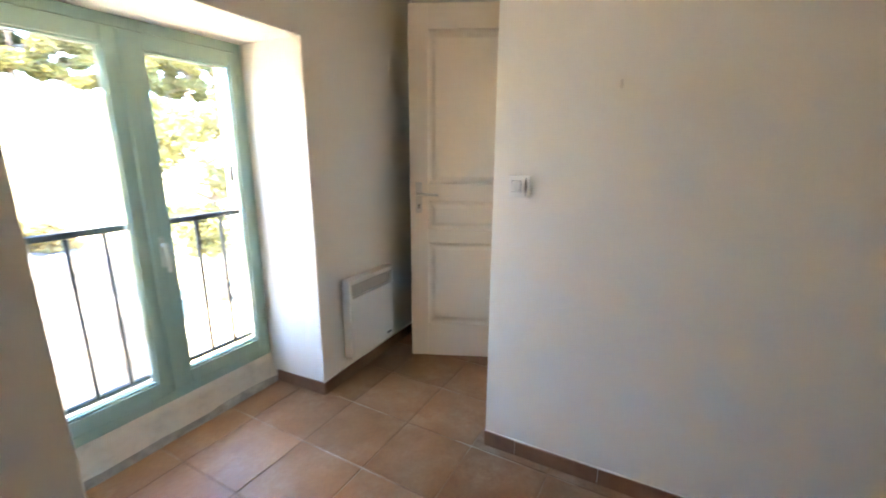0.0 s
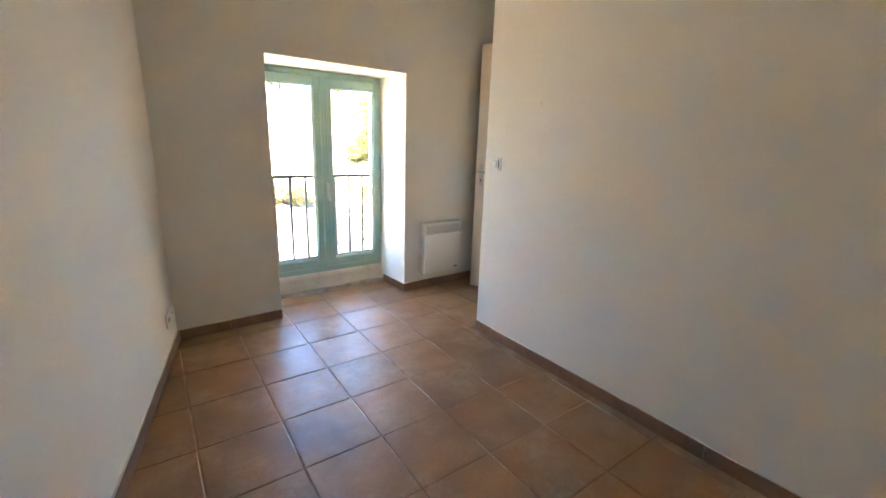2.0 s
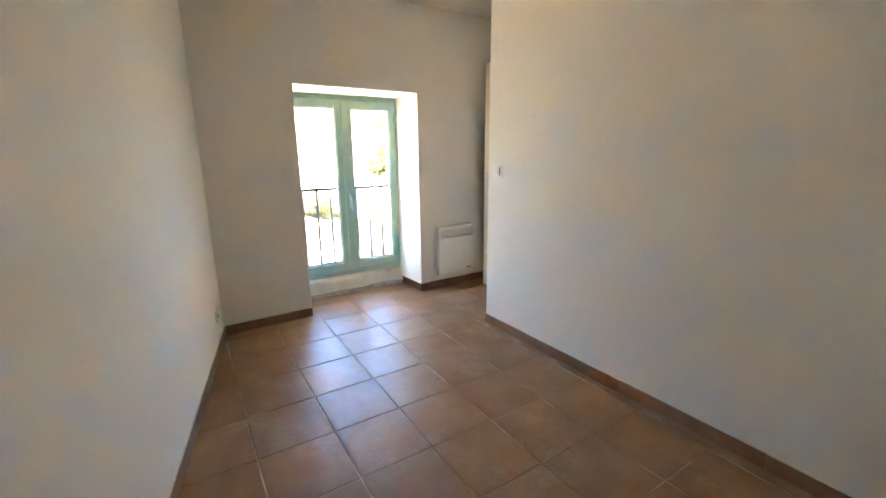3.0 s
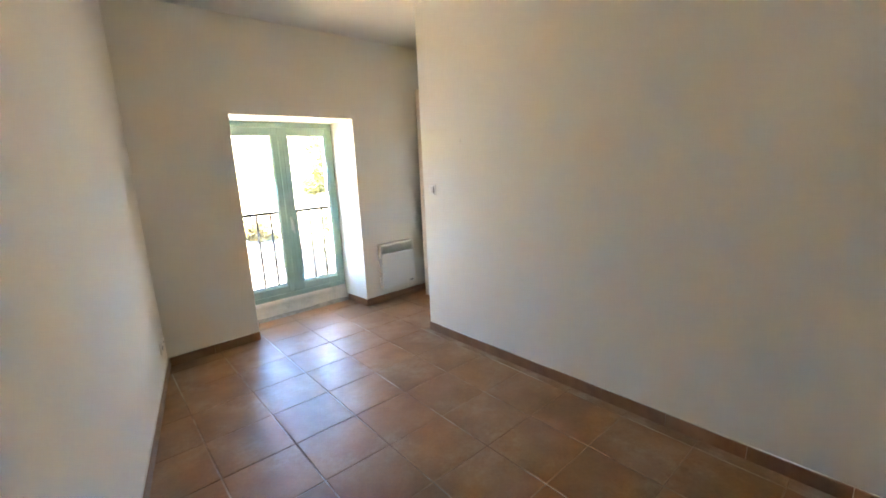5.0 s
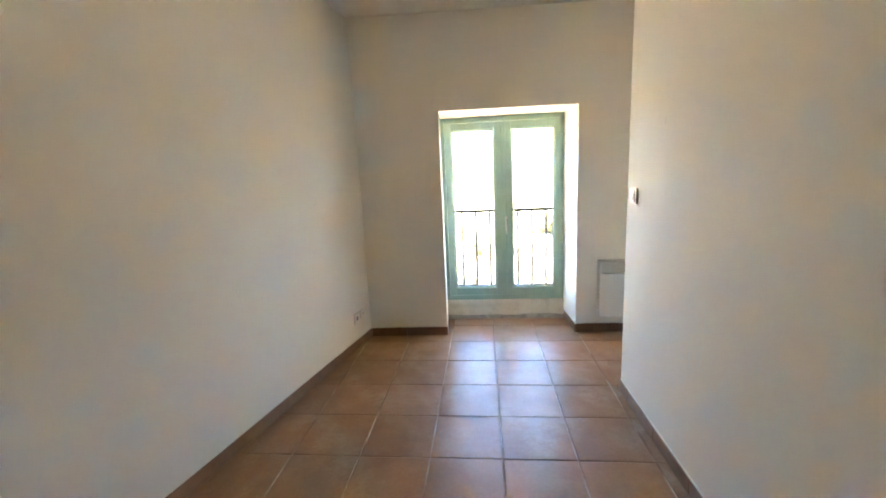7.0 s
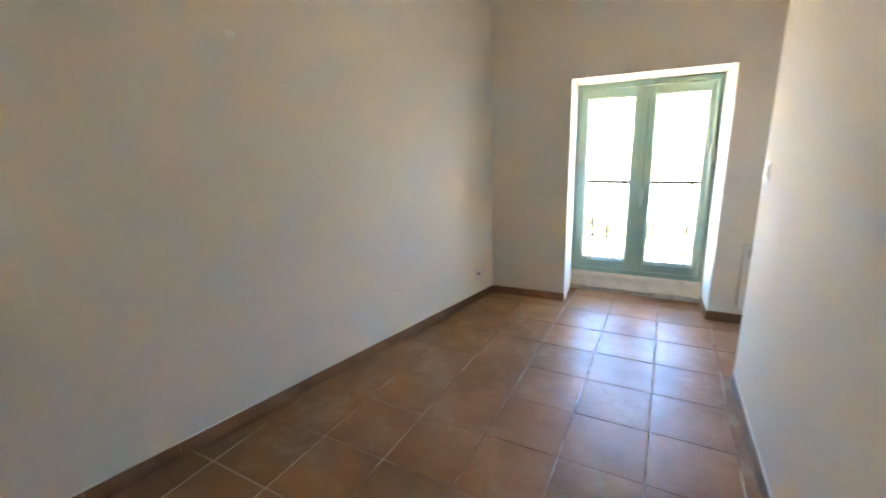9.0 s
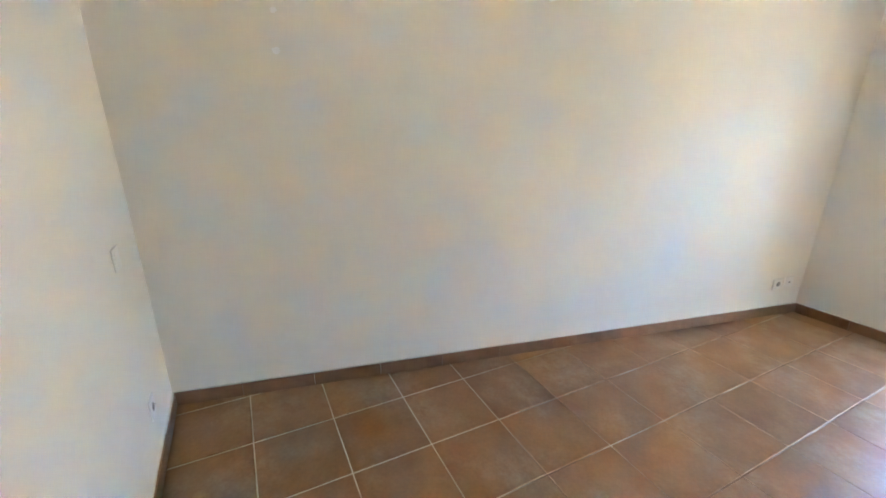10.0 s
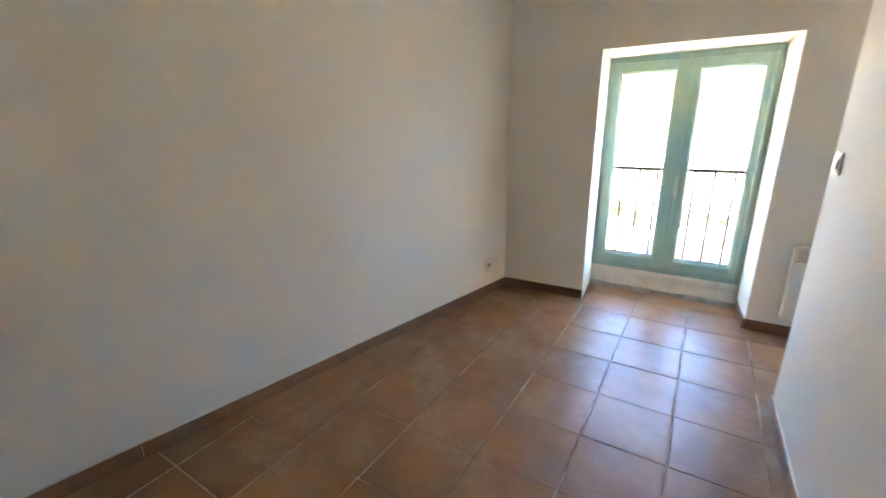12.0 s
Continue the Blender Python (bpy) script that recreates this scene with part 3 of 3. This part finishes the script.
# ======== convector heater ========
def build_heater():
    x0, x1, z0, z1 = 1.842, 2.236, 0.144, 0.598
    yb = north(2.05) - 0.004
    yf = yb - 0.072
    h = holder("convector_heater", pose((x0 + x1) / 2, yb, z0), "white enamelled electric convector heater hung on the wall", "heater")
    inv = h.matrix_world.inverted()
    def put(name, bm, mat, parent=h, label=""):
        o = part(name, bm, mat, parent, label)
        if parent is h:
            o.matrix_parent_inverse = inv
        return o
    g0, g1 = 0.495, 0.572           # outlet grille
    ix0, ix1 = x0 + 0.020, x1 - 0.006
    bm = bmesh.new()
    add_box(bm, x0, x1, yf, yb - 0.012, z0, g0, 0.006)
    add_box(bm, x0, x1, yf, yb - 0.012, g1, z1, 0.006)
    add_box(bm, x0, ix0, yf, yb - 0.012, g0 - 0.006, g1 + 0.006, 0.003)
    add_box(bm, ix1, x1, yf, yb - 0.012, g0 - 0.006, g1 + 0.006, 0.003)
    put("body", bm, M_ENAMEL)
    put("grille_back", box(ix0, ix1, yf + 0.030, yf + 0.034, g0 - 0.004, g1 + 0.004), M_GREY)
    for k in range(7):
        z = g0 + 0.006 + k * 0.0105
        s = box(ix0, ix1, yf + 0.002, yf + 0.022, z, z + 0.0035)
        bmesh.ops.rotate(s, cent=(ix0, yf + 0.01, z), matrix=Matrix.Rotation(radians(-24), 3, 'X'), verts=s.verts[:])
        put("slat", s, M_ENAMEL)
    put("mounting_bracket", box(x0 + 0.05, x1 - 0.05, yb - 0.012, yb, z0 + 0.08, z1 - 0.08), M_GREY)
    put("badge", box(x1 - 0.075, x1 - 0.030, yf - 0.0015, yf + 0.001, z0 + 0.030, z0 + 0.038), M_DARK, label="small dark maker's badge")
    knob = tube((x1 - 0.001, yf + 0.03, z1 - 0.05), (x1 + 0.006, yf + 0.03, z1 - 0.05), 0.012, sides=16)
    put("thermostat_knob", knob, M_WHITE)


build_heater()


# ======== switches and sockets ========
def plate_matrix(x, y, z, nx, ny):
    """Local x along the wall, y out of the wall, z up."""
    n = Vector((nx, ny, 0)).normalized()
    r = n.cross(Vector((0, 0, 1)))
    return Matrix(((r.x, n.x, 0, x), (r.y, n.y, 0, y), (r.z, n.z, 1, z), (0, 0, 0, 1)))


def build_switch():
    m = plate_matrix(east(-0.831), -0.831, 1.155, -1, 0)
    s = holder("light_switch", m, "white light switch with a dark metal bar beside the rocker", "switch")
    part("plate", box(-0.041, 0.041, 0, 0.009, -0.041, 0.041, 0.003), M_WHITE, s)
    # no real gap: grey colour draws the shadow line round the rocker
    part("rim", box(-0.0085, 0.0300, 0.007, 0.0098, -0.0215, 0.0215, 0.001), M_GREY, s, "flat grey plate painting the shaded gap round the rocker")
    r = box(-0.0070, 0.0285, 0.008, 0.014, -0.0200, 0.0200, 0.002)
    bmesh.ops.rotate(r, cent=(0.011, 0.011, 0), matrix=Matrix.Rotation(radians(5), 3, 'X'), verts=r.verts[:])
    part("rocker", r, M_WHITE, s)
    # upright lens-shaped bar, a little domed
    bar = bmesh.new()
    n = 12
    rows = []
    for x_side, y in ((1.0, 0.0085), (0.6, 0.0115), (0.0, 0.0125), (-0.6, 0.0115), (-1.0, 0.0085)):
        rows.append([bar.verts.new((-0.0255 + 0.0062 * x_side * math.sin(math.pi * (k + 0.8) / (n + 1.6)), y, -0.033 + 0.066 * k / n)) for k in range(n + 1)])
    for r0, r1 in zip(rows, rows[1:]):
        for k in range(n):
            bar.faces.new((r0[k], r0[k + 1], r1[k + 1], r1[k]))
    bmesh.ops.recalc_face_normals(bar, faces=bar.faces[:])
    part("bar", bar, M_SLIVER, s, "dark glossy upright bar", smooth=True)


def build_socket(m, label, t=0.010):
    """A square socket on the wall; t is how far its plate stands out."""
    s = holder("wall_socket", m, label, "socket")
    part("plate", box(-0.040, 0.040, 0, t, -0.040, 0.040, t * 0.45), M_WHITE, s)
    # flat disc, grey as the shaded inside of the well
    part("well", tube((0, t - 0.0015, 0), (0, t + 0.0006, 0), 0.017, sides=24), M_WELL, s)
    # raised black discs paint the shade inside the pin holes
    holes = bmesh.new()
    for x in (-0.0095, 0.0095):
        add_tube(holes, (x, t, 0), (x, t + 0.0015, 0), 0.0032)
    part("pin_hole_shade", holes, M_DARK, s)
    part("earth_pin", tube((0, t, 0.010), (0, t + 0.010, 0.010), 0.0025), M_STEEL, s)
    return s


build_switch()
WEST_N = Vector((1.0, -0.2))
y = -0.105
build_socket(plate_matrix(west(y), y, 0.238, WEST_N.x, WEST_N.y), "white wall socket low on the long wall by the corner")
y = -0.010
aerial = holder("aerial_socket", plate_matrix(west(y), y, 0.245, WEST_N.x, WEST_N.y), "white aerial socket with a dark round hole", "socket")
part("plate", box(-0.036, 0.036, 0, 0.009, -0.036, 0.036, 0.004), M_WHITE, aerial)
# grey disc coloured as the shade inside the aerial hole
part("port", tube((0, 0.008, 0), (0, 0.011, 0), 0.007, sides=16), M_GREY, aerial)
build_socket(plate_matrix(-0.392, BACK_Y, 0.262, 0, 1), "white wall socket low on the end wall", 0.006)
bl = holder("blanking_plate", plate_matrix(-0.422, BACK_Y, 0.857, 0, 1), "white square blank cover plate on the end wall", "plate")
part("plate", box(-0.040, 0.040, 0, 0.006, -0.040, 0.040, 0.0025), M_WHITE, bl)
part("insert", box(-0.024, 0.024, 0.005, 0.008, -0.024, 0.024, 0.0012), M_WHITE, bl)


def filler_patch(name, m, w, h, label, mat=M_FILLER):
    """A thin uneven smear of filler."""
    bm = bmesh.new()
    c = bm.verts.new((0, 0.0022, 0))
    ring = []
    for k in range(14):
        a = 2 * math.pi * k / 14
        r = 0.8 + 0.35 * noise.noise(Vector((math.cos(a) * 1.5, math.sin(a) * 1.5, w * 90)))
        ring.append(bm.verts.new((w * r * math.cos(a), 0.0012, h * r * math.sin(a))))
    for k in range(14):
        bm.faces.new((c, ring[k], ring[(k + 1) % 14]))
    bmesh.ops.recalc_face_normals(bm, faces=bm.faces[:])
    o = part(name, bm, mat)
    o.matrix_world = m
    tagged(o, label, "wall mark")


filler_patch("filler_mark", plate_matrix(east(-1.150), -1.150, 1.494, -1, 0), 0.007, 0.018, "small chip of pale filler on the partition wall", M_CAULK)
filler_patch("filler_mark", plate_matrix(west(-3.10), -3.10, 1.57, WEST_N.x, WEST_N.y), 0.020, 0.016, "pale filler patch on the long white wall")
filler_patch("filler_mark", plate_matrix(west(-3.094), -3.094, 1.714, WEST_N.x, WEST_N.y), 0.017, 0.013, "pale filler patch on the long white wall")
filler_patch("filler_mark", plate_matrix(west(-1.93), -1.93, 1.835, WEST_N.x, WEST_N.y), 0.030, 0.020, "pale filler patch high on the long white wall")


# ======== outdoors ========
def ground_height(x, y):
    rise = min(1.0, max(0.0, (y - 11.0) / 34.0))
    s = rise * rise * (3 - 2 * rise)
    return -2.25 + 8.0 * s + 0.25 * noise.noise(Vector((x * 0.15, y * 0.15, 0))) * min(1.0, max(0.0, (y - 4) / 6)) + 0.02 * max(0.0, y - 45)


def build_ground():
    xs = [-1500, -500, -160] + spread(-60, 80, 2.0) + [160, 500, 1500]
    ys = [-1500, -300, -60, -12] + spread(0.5, 70, 1.4) + [100, 300, 700, 1500]
    verts = [(x, y, ground_height(x, y) if y < 75 else ground_height(x, 75)) for y in ys for x in xs]
    n = len(xs)
    faces = [(j * n + i, j * n + i + 1, (j + 1) * n + i + 1, (j + 1) * n + i) for j in range(len(ys) - 1) for i in range(n - 1)]
    me = bpy.data.meshes.new("ground")
    me.from_pydata(verts, [], faces)
    me.materials.append(M_GROUND)
    for p in me.polygons:
        p.use_smooth = True
    tagged(new("ground", me), kind="structure")


build_ground()


def leaf_cloud(blobs, count, size, rng):
    """Many small folded leaves scattered through uneven blobs."""
    verts, faces = [], []
    for _ in range(count):
        c, r = rng.choice(blobs)
        d = Vector((rng.gauss(0, 1), rng.gauss(0, 1), rng.gauss(0, 1))).normalized() * r * rng.random() ** 0.45
        p = Vector(c) + Vector((d.x, d.y, d.z * 0.75))
        u = Vector((rng.gauss(0, 1), rng.gauss(0, 1), rng.gauss(0, 0.6))).normalized()
        w = u.cross(Vector((rng.gauss(0, 1), rng.gauss(0, 1), rng.gauss(0, 1)))).normalized()
        s = size * rng.uniform(0.6, 1.3)
        k = len(verts)
        n = u.cross(w) * s * 0.2
        verts += [tuple(p - u * s), tuple(p + w * s * 0.45 + n), tuple(p + u * s), tuple(p - w * s * 0.45 + n)]
        faces += [(k, k + 1, k + 2), (k, k + 2, k + 3)]
    me = bpy.data.meshes.new("crown")
    me.from_pydata(verts, [], faces)
    return me


def build_tree(x, y, h, spread_r, leaves, size, mat, seed, label, low=0.35, name="tree"):
    rng = random.Random(seed)
    z = ground_height(x, y) - 0.05
    t = holder(name, pose(x, y, z), label, name)
    bm = bmesh.new()
    blobs = []
    prev, r = Vector((0, 0, 0)), 0.035 * h
    steps = 5
    for k in range(steps):
        nxt = Vector((rng.uniform(-0.08, 0.08) * h, rng.uniform(-0.08, 0.08) * h, h * 0.8 * (k + 1) / steps))
        nxt.xy = prev.xy + nxt.xy * 0.5
        add_tube(bm, prev, nxt, r, r * 0.72, 8)
        r *= 0.72
        if (k + 1) / steps > low:
            for _ in range(4):
                a = rng.uniform(0, 2 * math.pi)
                q = nxt + Vector((math.cos(a), math.sin(a), rng.uniform(0.1, 0.6))) * spread_r * rng.uniform(0.5, 1.0)
                add_tube(bm, nxt, q, r * 0.7, r * 0.2, 6)
                blobs.append((q, spread_r * rng.uniform(0.25, 0.45)))
        prev = nxt
    blobs.append((prev, spread_r * 0.4))
    part("trunk", bm, M_BARK, t, smooth=True)
    me = leaf_cloud(blobs, leaves, size, rng)
    me.materials.append(mat)
    crown = new("crown", me)
    crown.parent = t
    return t


build_tree(5.95, 7.7, 5.1, 1.3, 9000, 0.085, M_LEAF, 3, "leafy young tree beside the house in sunlight", low=0.2)
rng = random.Random(11)
for k in range(28):
    x = -18 + k * 2.3 + rng.uniform(-1.2, 1.2)
    y = 47 + rng.uniform(-2, 5)
    build_tree(x, y, rng.uniform(7.5, 11), rng.uniform(2.0, 2.9), 4200, 0.36, M_LEAF_FAR, 40 + k, "dark green tree on the crest of the hill", low=0.12)


def build_rock(x, y, r, seed, sink=0.25):
    bm = bmesh.new()
    bmesh.ops.create_icosphere(bm, subdivisions=3, radius=r)
    for v in bm.verts:
        p = v.co / r
        k = 1 + 0.35 * noise.noise(p * 1.3 + Vector((seed * 3.7, 0, 0))) + 0.12 * noise.noise(p * 4 + Vector((0, seed * 2.1, 0)))
        v.co = Vector((v.co.x * k, v.co.y * k * 0.85, v.co.z * k * 0.75))
    o = part("boulder", bm, M_ROCK, smooth=True)
    o.matrix_world = pose(x, y, ground_height(x, y) + r * 0.75 - r * sink, 0, 0, seed * 47)
    return tagged(o, "weathered limestone boulder on dry ground, coloured dark in place of shade", "boulder", group="boulders below the window")


for k, (x, y, r) in enumerate(((1.95, 4.9, 0.55), (2.4, 5.7, 0.80), (2.65, 6.7, 1.05), (3.0, 7.9, 1.38), (3.9, 8.6, 1.15), (1.5, 8.6, 0.85), (4.6, 9.6, 0.9), (0.6, 9.2, 0.6))):
    build_rock(x, y, r, k + 1)


def build_bush(x, y, r, n, seed, z=None, mat=M_LEAF):
    g = random.Random(seed)
    z = ground_height(x, y) if z is None else z
    b = holder("bush", pose(x, y, z), "low dry olive bush on top of the boulders" if mat is M_LEAF_DRY else "low rounded green bush on dry ground", "bush")
    blobs = [(Vector((g.uniform(-1, 1) * r, g.uniform(-0.5, 0.5) * r, r * g.uniform(0.3, 1.0))), r * g.uniform(0.35, 0.6)) for _ in range(9)]
    bm = bmesh.new()
    for c, q in blobs:
        add_tube(bm, (0, 0, -0.05), c, 0.025, 0.008, 6)
    part("stems", bm, M_BARK, b)
    me = leaf_cloud(blobs, n, 0.06, g)
    me.materials.append(mat)
    crown = new("crown", me)
    crown.parent = b


build_bush(2.95, 8.0, 0.52, 3200, 21, -0.58, M_LEAF_DRY)
build_bush(1.6, 8.7, 0.36, 1100, 22, -1.35, M_LEAF_DRY)
for k in range(9):
    build_bush(-6.5 + 1.9 * k + 0.7 * noise.noise(Vector((k * 2.3, 0, 0))), 12.6 + 1.6 * noise.noise(Vector((0, k * 1.7, 3))), 0.55 + 0.12 * (k % 3), 900, 60 + k)
pole = tagged(part("fence_post", tube((3.35, 9.6, ground_height(3.35, 9.6) - 0.2), (3.35, 9.6, 1.35), 0.028, 0.024), M_IRON), "thin dark metal post standing in the ground", "post")


# ======== floor tiles and baseboards ========
def build_tiles():
    j2, k2 = 0.0033, 0.0024      # half joints
    full = None
    for i in range(-3, 9):
        for j in range(-2, 12):
            x0, x1 = TILE * i + j2, TILE * (i + 1) - j2
            y0, y1 = -TILE * (j + 1) + k2, -TILE * j - k2
            poly = [(x0, y0), (x1, y0), (x1, y1), (x0, y1)]
            cut = clip(poly, -1.0, 0.2, -0.005 + 0.2 * 0.124 + 0.03)
            cut = clip(cut, 0.0, -1.0, -BACK_Y + 0.01) if cut else cut
            if y0 > PART_Y - 0.1:
                cut = clip(cut, 1.0, 0.0, EAST_X + 0.09) if cut else cut
            else:
                cut = clip(cut, 1.0, 0.016, PART_X + 0.016 * PART_Y + 0.01) if cut else cut
            if cut and (x1 < WIN_L + 0.05 or x0 > WIN_R - 0.05):
                cut = clip(cut, -0.033, 1.0, 0.124 + 0.02)
            elif cut:
                cut = clip(cut, 0.0, 1.0, 0.53)
            if len(cut) < 3:
                continue
            area = abs(sum(a[0] * b[1] - b[0] * a[1] for a, b in zip(cut, cut[1:] + cut[:1]))) / 2
            if area < 0.0006:
                continue
            whole = len(cut) == 4 and area > (TILE - 2 * j2) * (TILE - 2 * k2) * 0.999
            cx, cy = TILE * (i + 0.5), -TILE * (j + 0.5)
            strip = i == 5 and y0 < PART_Y - 0.1
            if whole and full:
                ob = new("tile", full)
                ob.parent = floor
            else:
                ob = part("tile", inset_prism([(x - cx, y - cy) for x, y in cut], -0.010, 0.0, 0.0022), M_STRIP if strip else M_TILE, floor)
                if whole:
                    full = ob.data
            g = random.Random(i * 31 + j * 17)
            ob.location = (cx, cy, g.uniform(-0.0006, 0.0004))
            ob.rotation_euler = (g.uniform(-0.0012, 0.0012), g.uniform(-0.0012, 0.0012), g.uniform(-0.003, 0.003))


def base_run(holder_ob, p, q, start=0.0):
    """Baseboard tiles along the wall from p to q; the room lies on the left hand."""
    p, q = Vector(p), Vector(q)
    run, length = (q - p).normalized(), (q - p).length
    ang = math.atan2(run.y, run.x)
    u = -start
    shared = {}
    while u < length - 0.004:
        a, b = max(u, 0.0), min(u + TILE - 0.0016, length)
        if b - a > 0.01:
            w = round(b - a, 4)
            if w not in shared:
                bm = box(0, w, -0.004, BASE_T, -0.002, BASE_H, 0.0022, 2)
                ob = part("baseboard_tile", bm, M_BASE, holder_ob)
                shared[w] = ob.data
            else:
                ob = new("baseboard_tile", shared[w])
                ob.parent = holder_ob
            o = p + run * a
            g = random.Random(int(o.x * 100) * 7 + int(o.y * 100))
            ob.matrix_world = pose(o.x, o.y, g.uniform(-0.0015, 0.0015), 0, 0, math.degrees(ang)) @ Matrix.Diagonal((1, 1, 1 + g.uniform(-0.03, 0.03), 1))
        u += TILE


def caulk_glint_run(p, q, seed):
    """The uneven bead of white caulk along a baseboard's upper edge; its pale colour also paints the light on the
    tiles' top edge.
    """
    p, q = Vector(p), Vector(q)
    run, length = (q - p).normalized(), (q - p).length
    left = Vector((-run.y, run.x))
    bm = bmesh.new()
    rows = []
    for u in spread(0, length, 0.06):
        k = 0.5 + 0.5 * noise.noise(Vector((u * 5.0, seed, 0)))
        w, h = 0.0035 + 0.0055 * k, 0.002 + 0.0030 * k
        o = p + run * u
        rows.append([bm.verts.new((*(o + left * a), z)) for a, z in ((-0.003, BASE_H - 0.004), (w, BASE_H + 0.0005), (w * 0.6, BASE_H + h * 0.7), (-0.003, BASE_H + h))])
    for r, s in zip(rows, rows[1:]):
        for k in range(3):
            bm.faces.new((r[k], s[k], s[k + 1], r[k + 1]))
    bmesh.ops.recalc_face_normals(bm, faces=bm.faces[:])
    return part("caulk", bm, M_CAULK, baseboard, smooth=True)


baseboard = holder("baseboard", None, kind="structure")
c_nw = (west(north(0.0)), north(0.0))
base_run(baseboard, c_nw, (west(BACK_Y), BACK_Y), 0.12)
base_run(baseboard, (west(BACK_Y) + BASE_T, BACK_Y), (east(BACK_Y) - BASE_T, BACK_Y), 0.05)
base_run(baseboard, (east(BACK_Y), BACK_Y), (east(PART_Y), PART_Y - 0.0), 0.20)
base_run(baseboard, (PART_X + 0.012, PART_Y), (EAST_X, PART_Y), 0.0)
base_run(baseboard, (EAST_X - 0.02, north(EAST_X)), (WIN_R - BASE_T, north(WIN_R)), 0.1)
base_run(baseboard, (WIN_R - 0.001, north(WIN_R) + 0.002), (1.662, 0.515), 0.0)
base_run(baseboard, (WIN_L, north(WIN_L)), (c_nw[0] + BASE_T, c_nw[1]), 0.0)
caulk_glint_run(c_nw, (west(BACK_Y), BACK_Y), 1.0)
caulk_glint_run((east(BACK_Y), BACK_Y), (east(PART_Y), PART_Y), 2.0)
caulk_glint_run((EAST_X - 0.02, north(EAST_X)), (WIN_R - BASE_T, north(WIN_R)), 3.0)
caulk_glint_run((WIN_L, north(WIN_L)), c_nw, 4.0)
caulk_glint_run((west(BACK_Y), BACK_Y), (east(BACK_Y), BACK_Y), 5.0)
build_tiles()
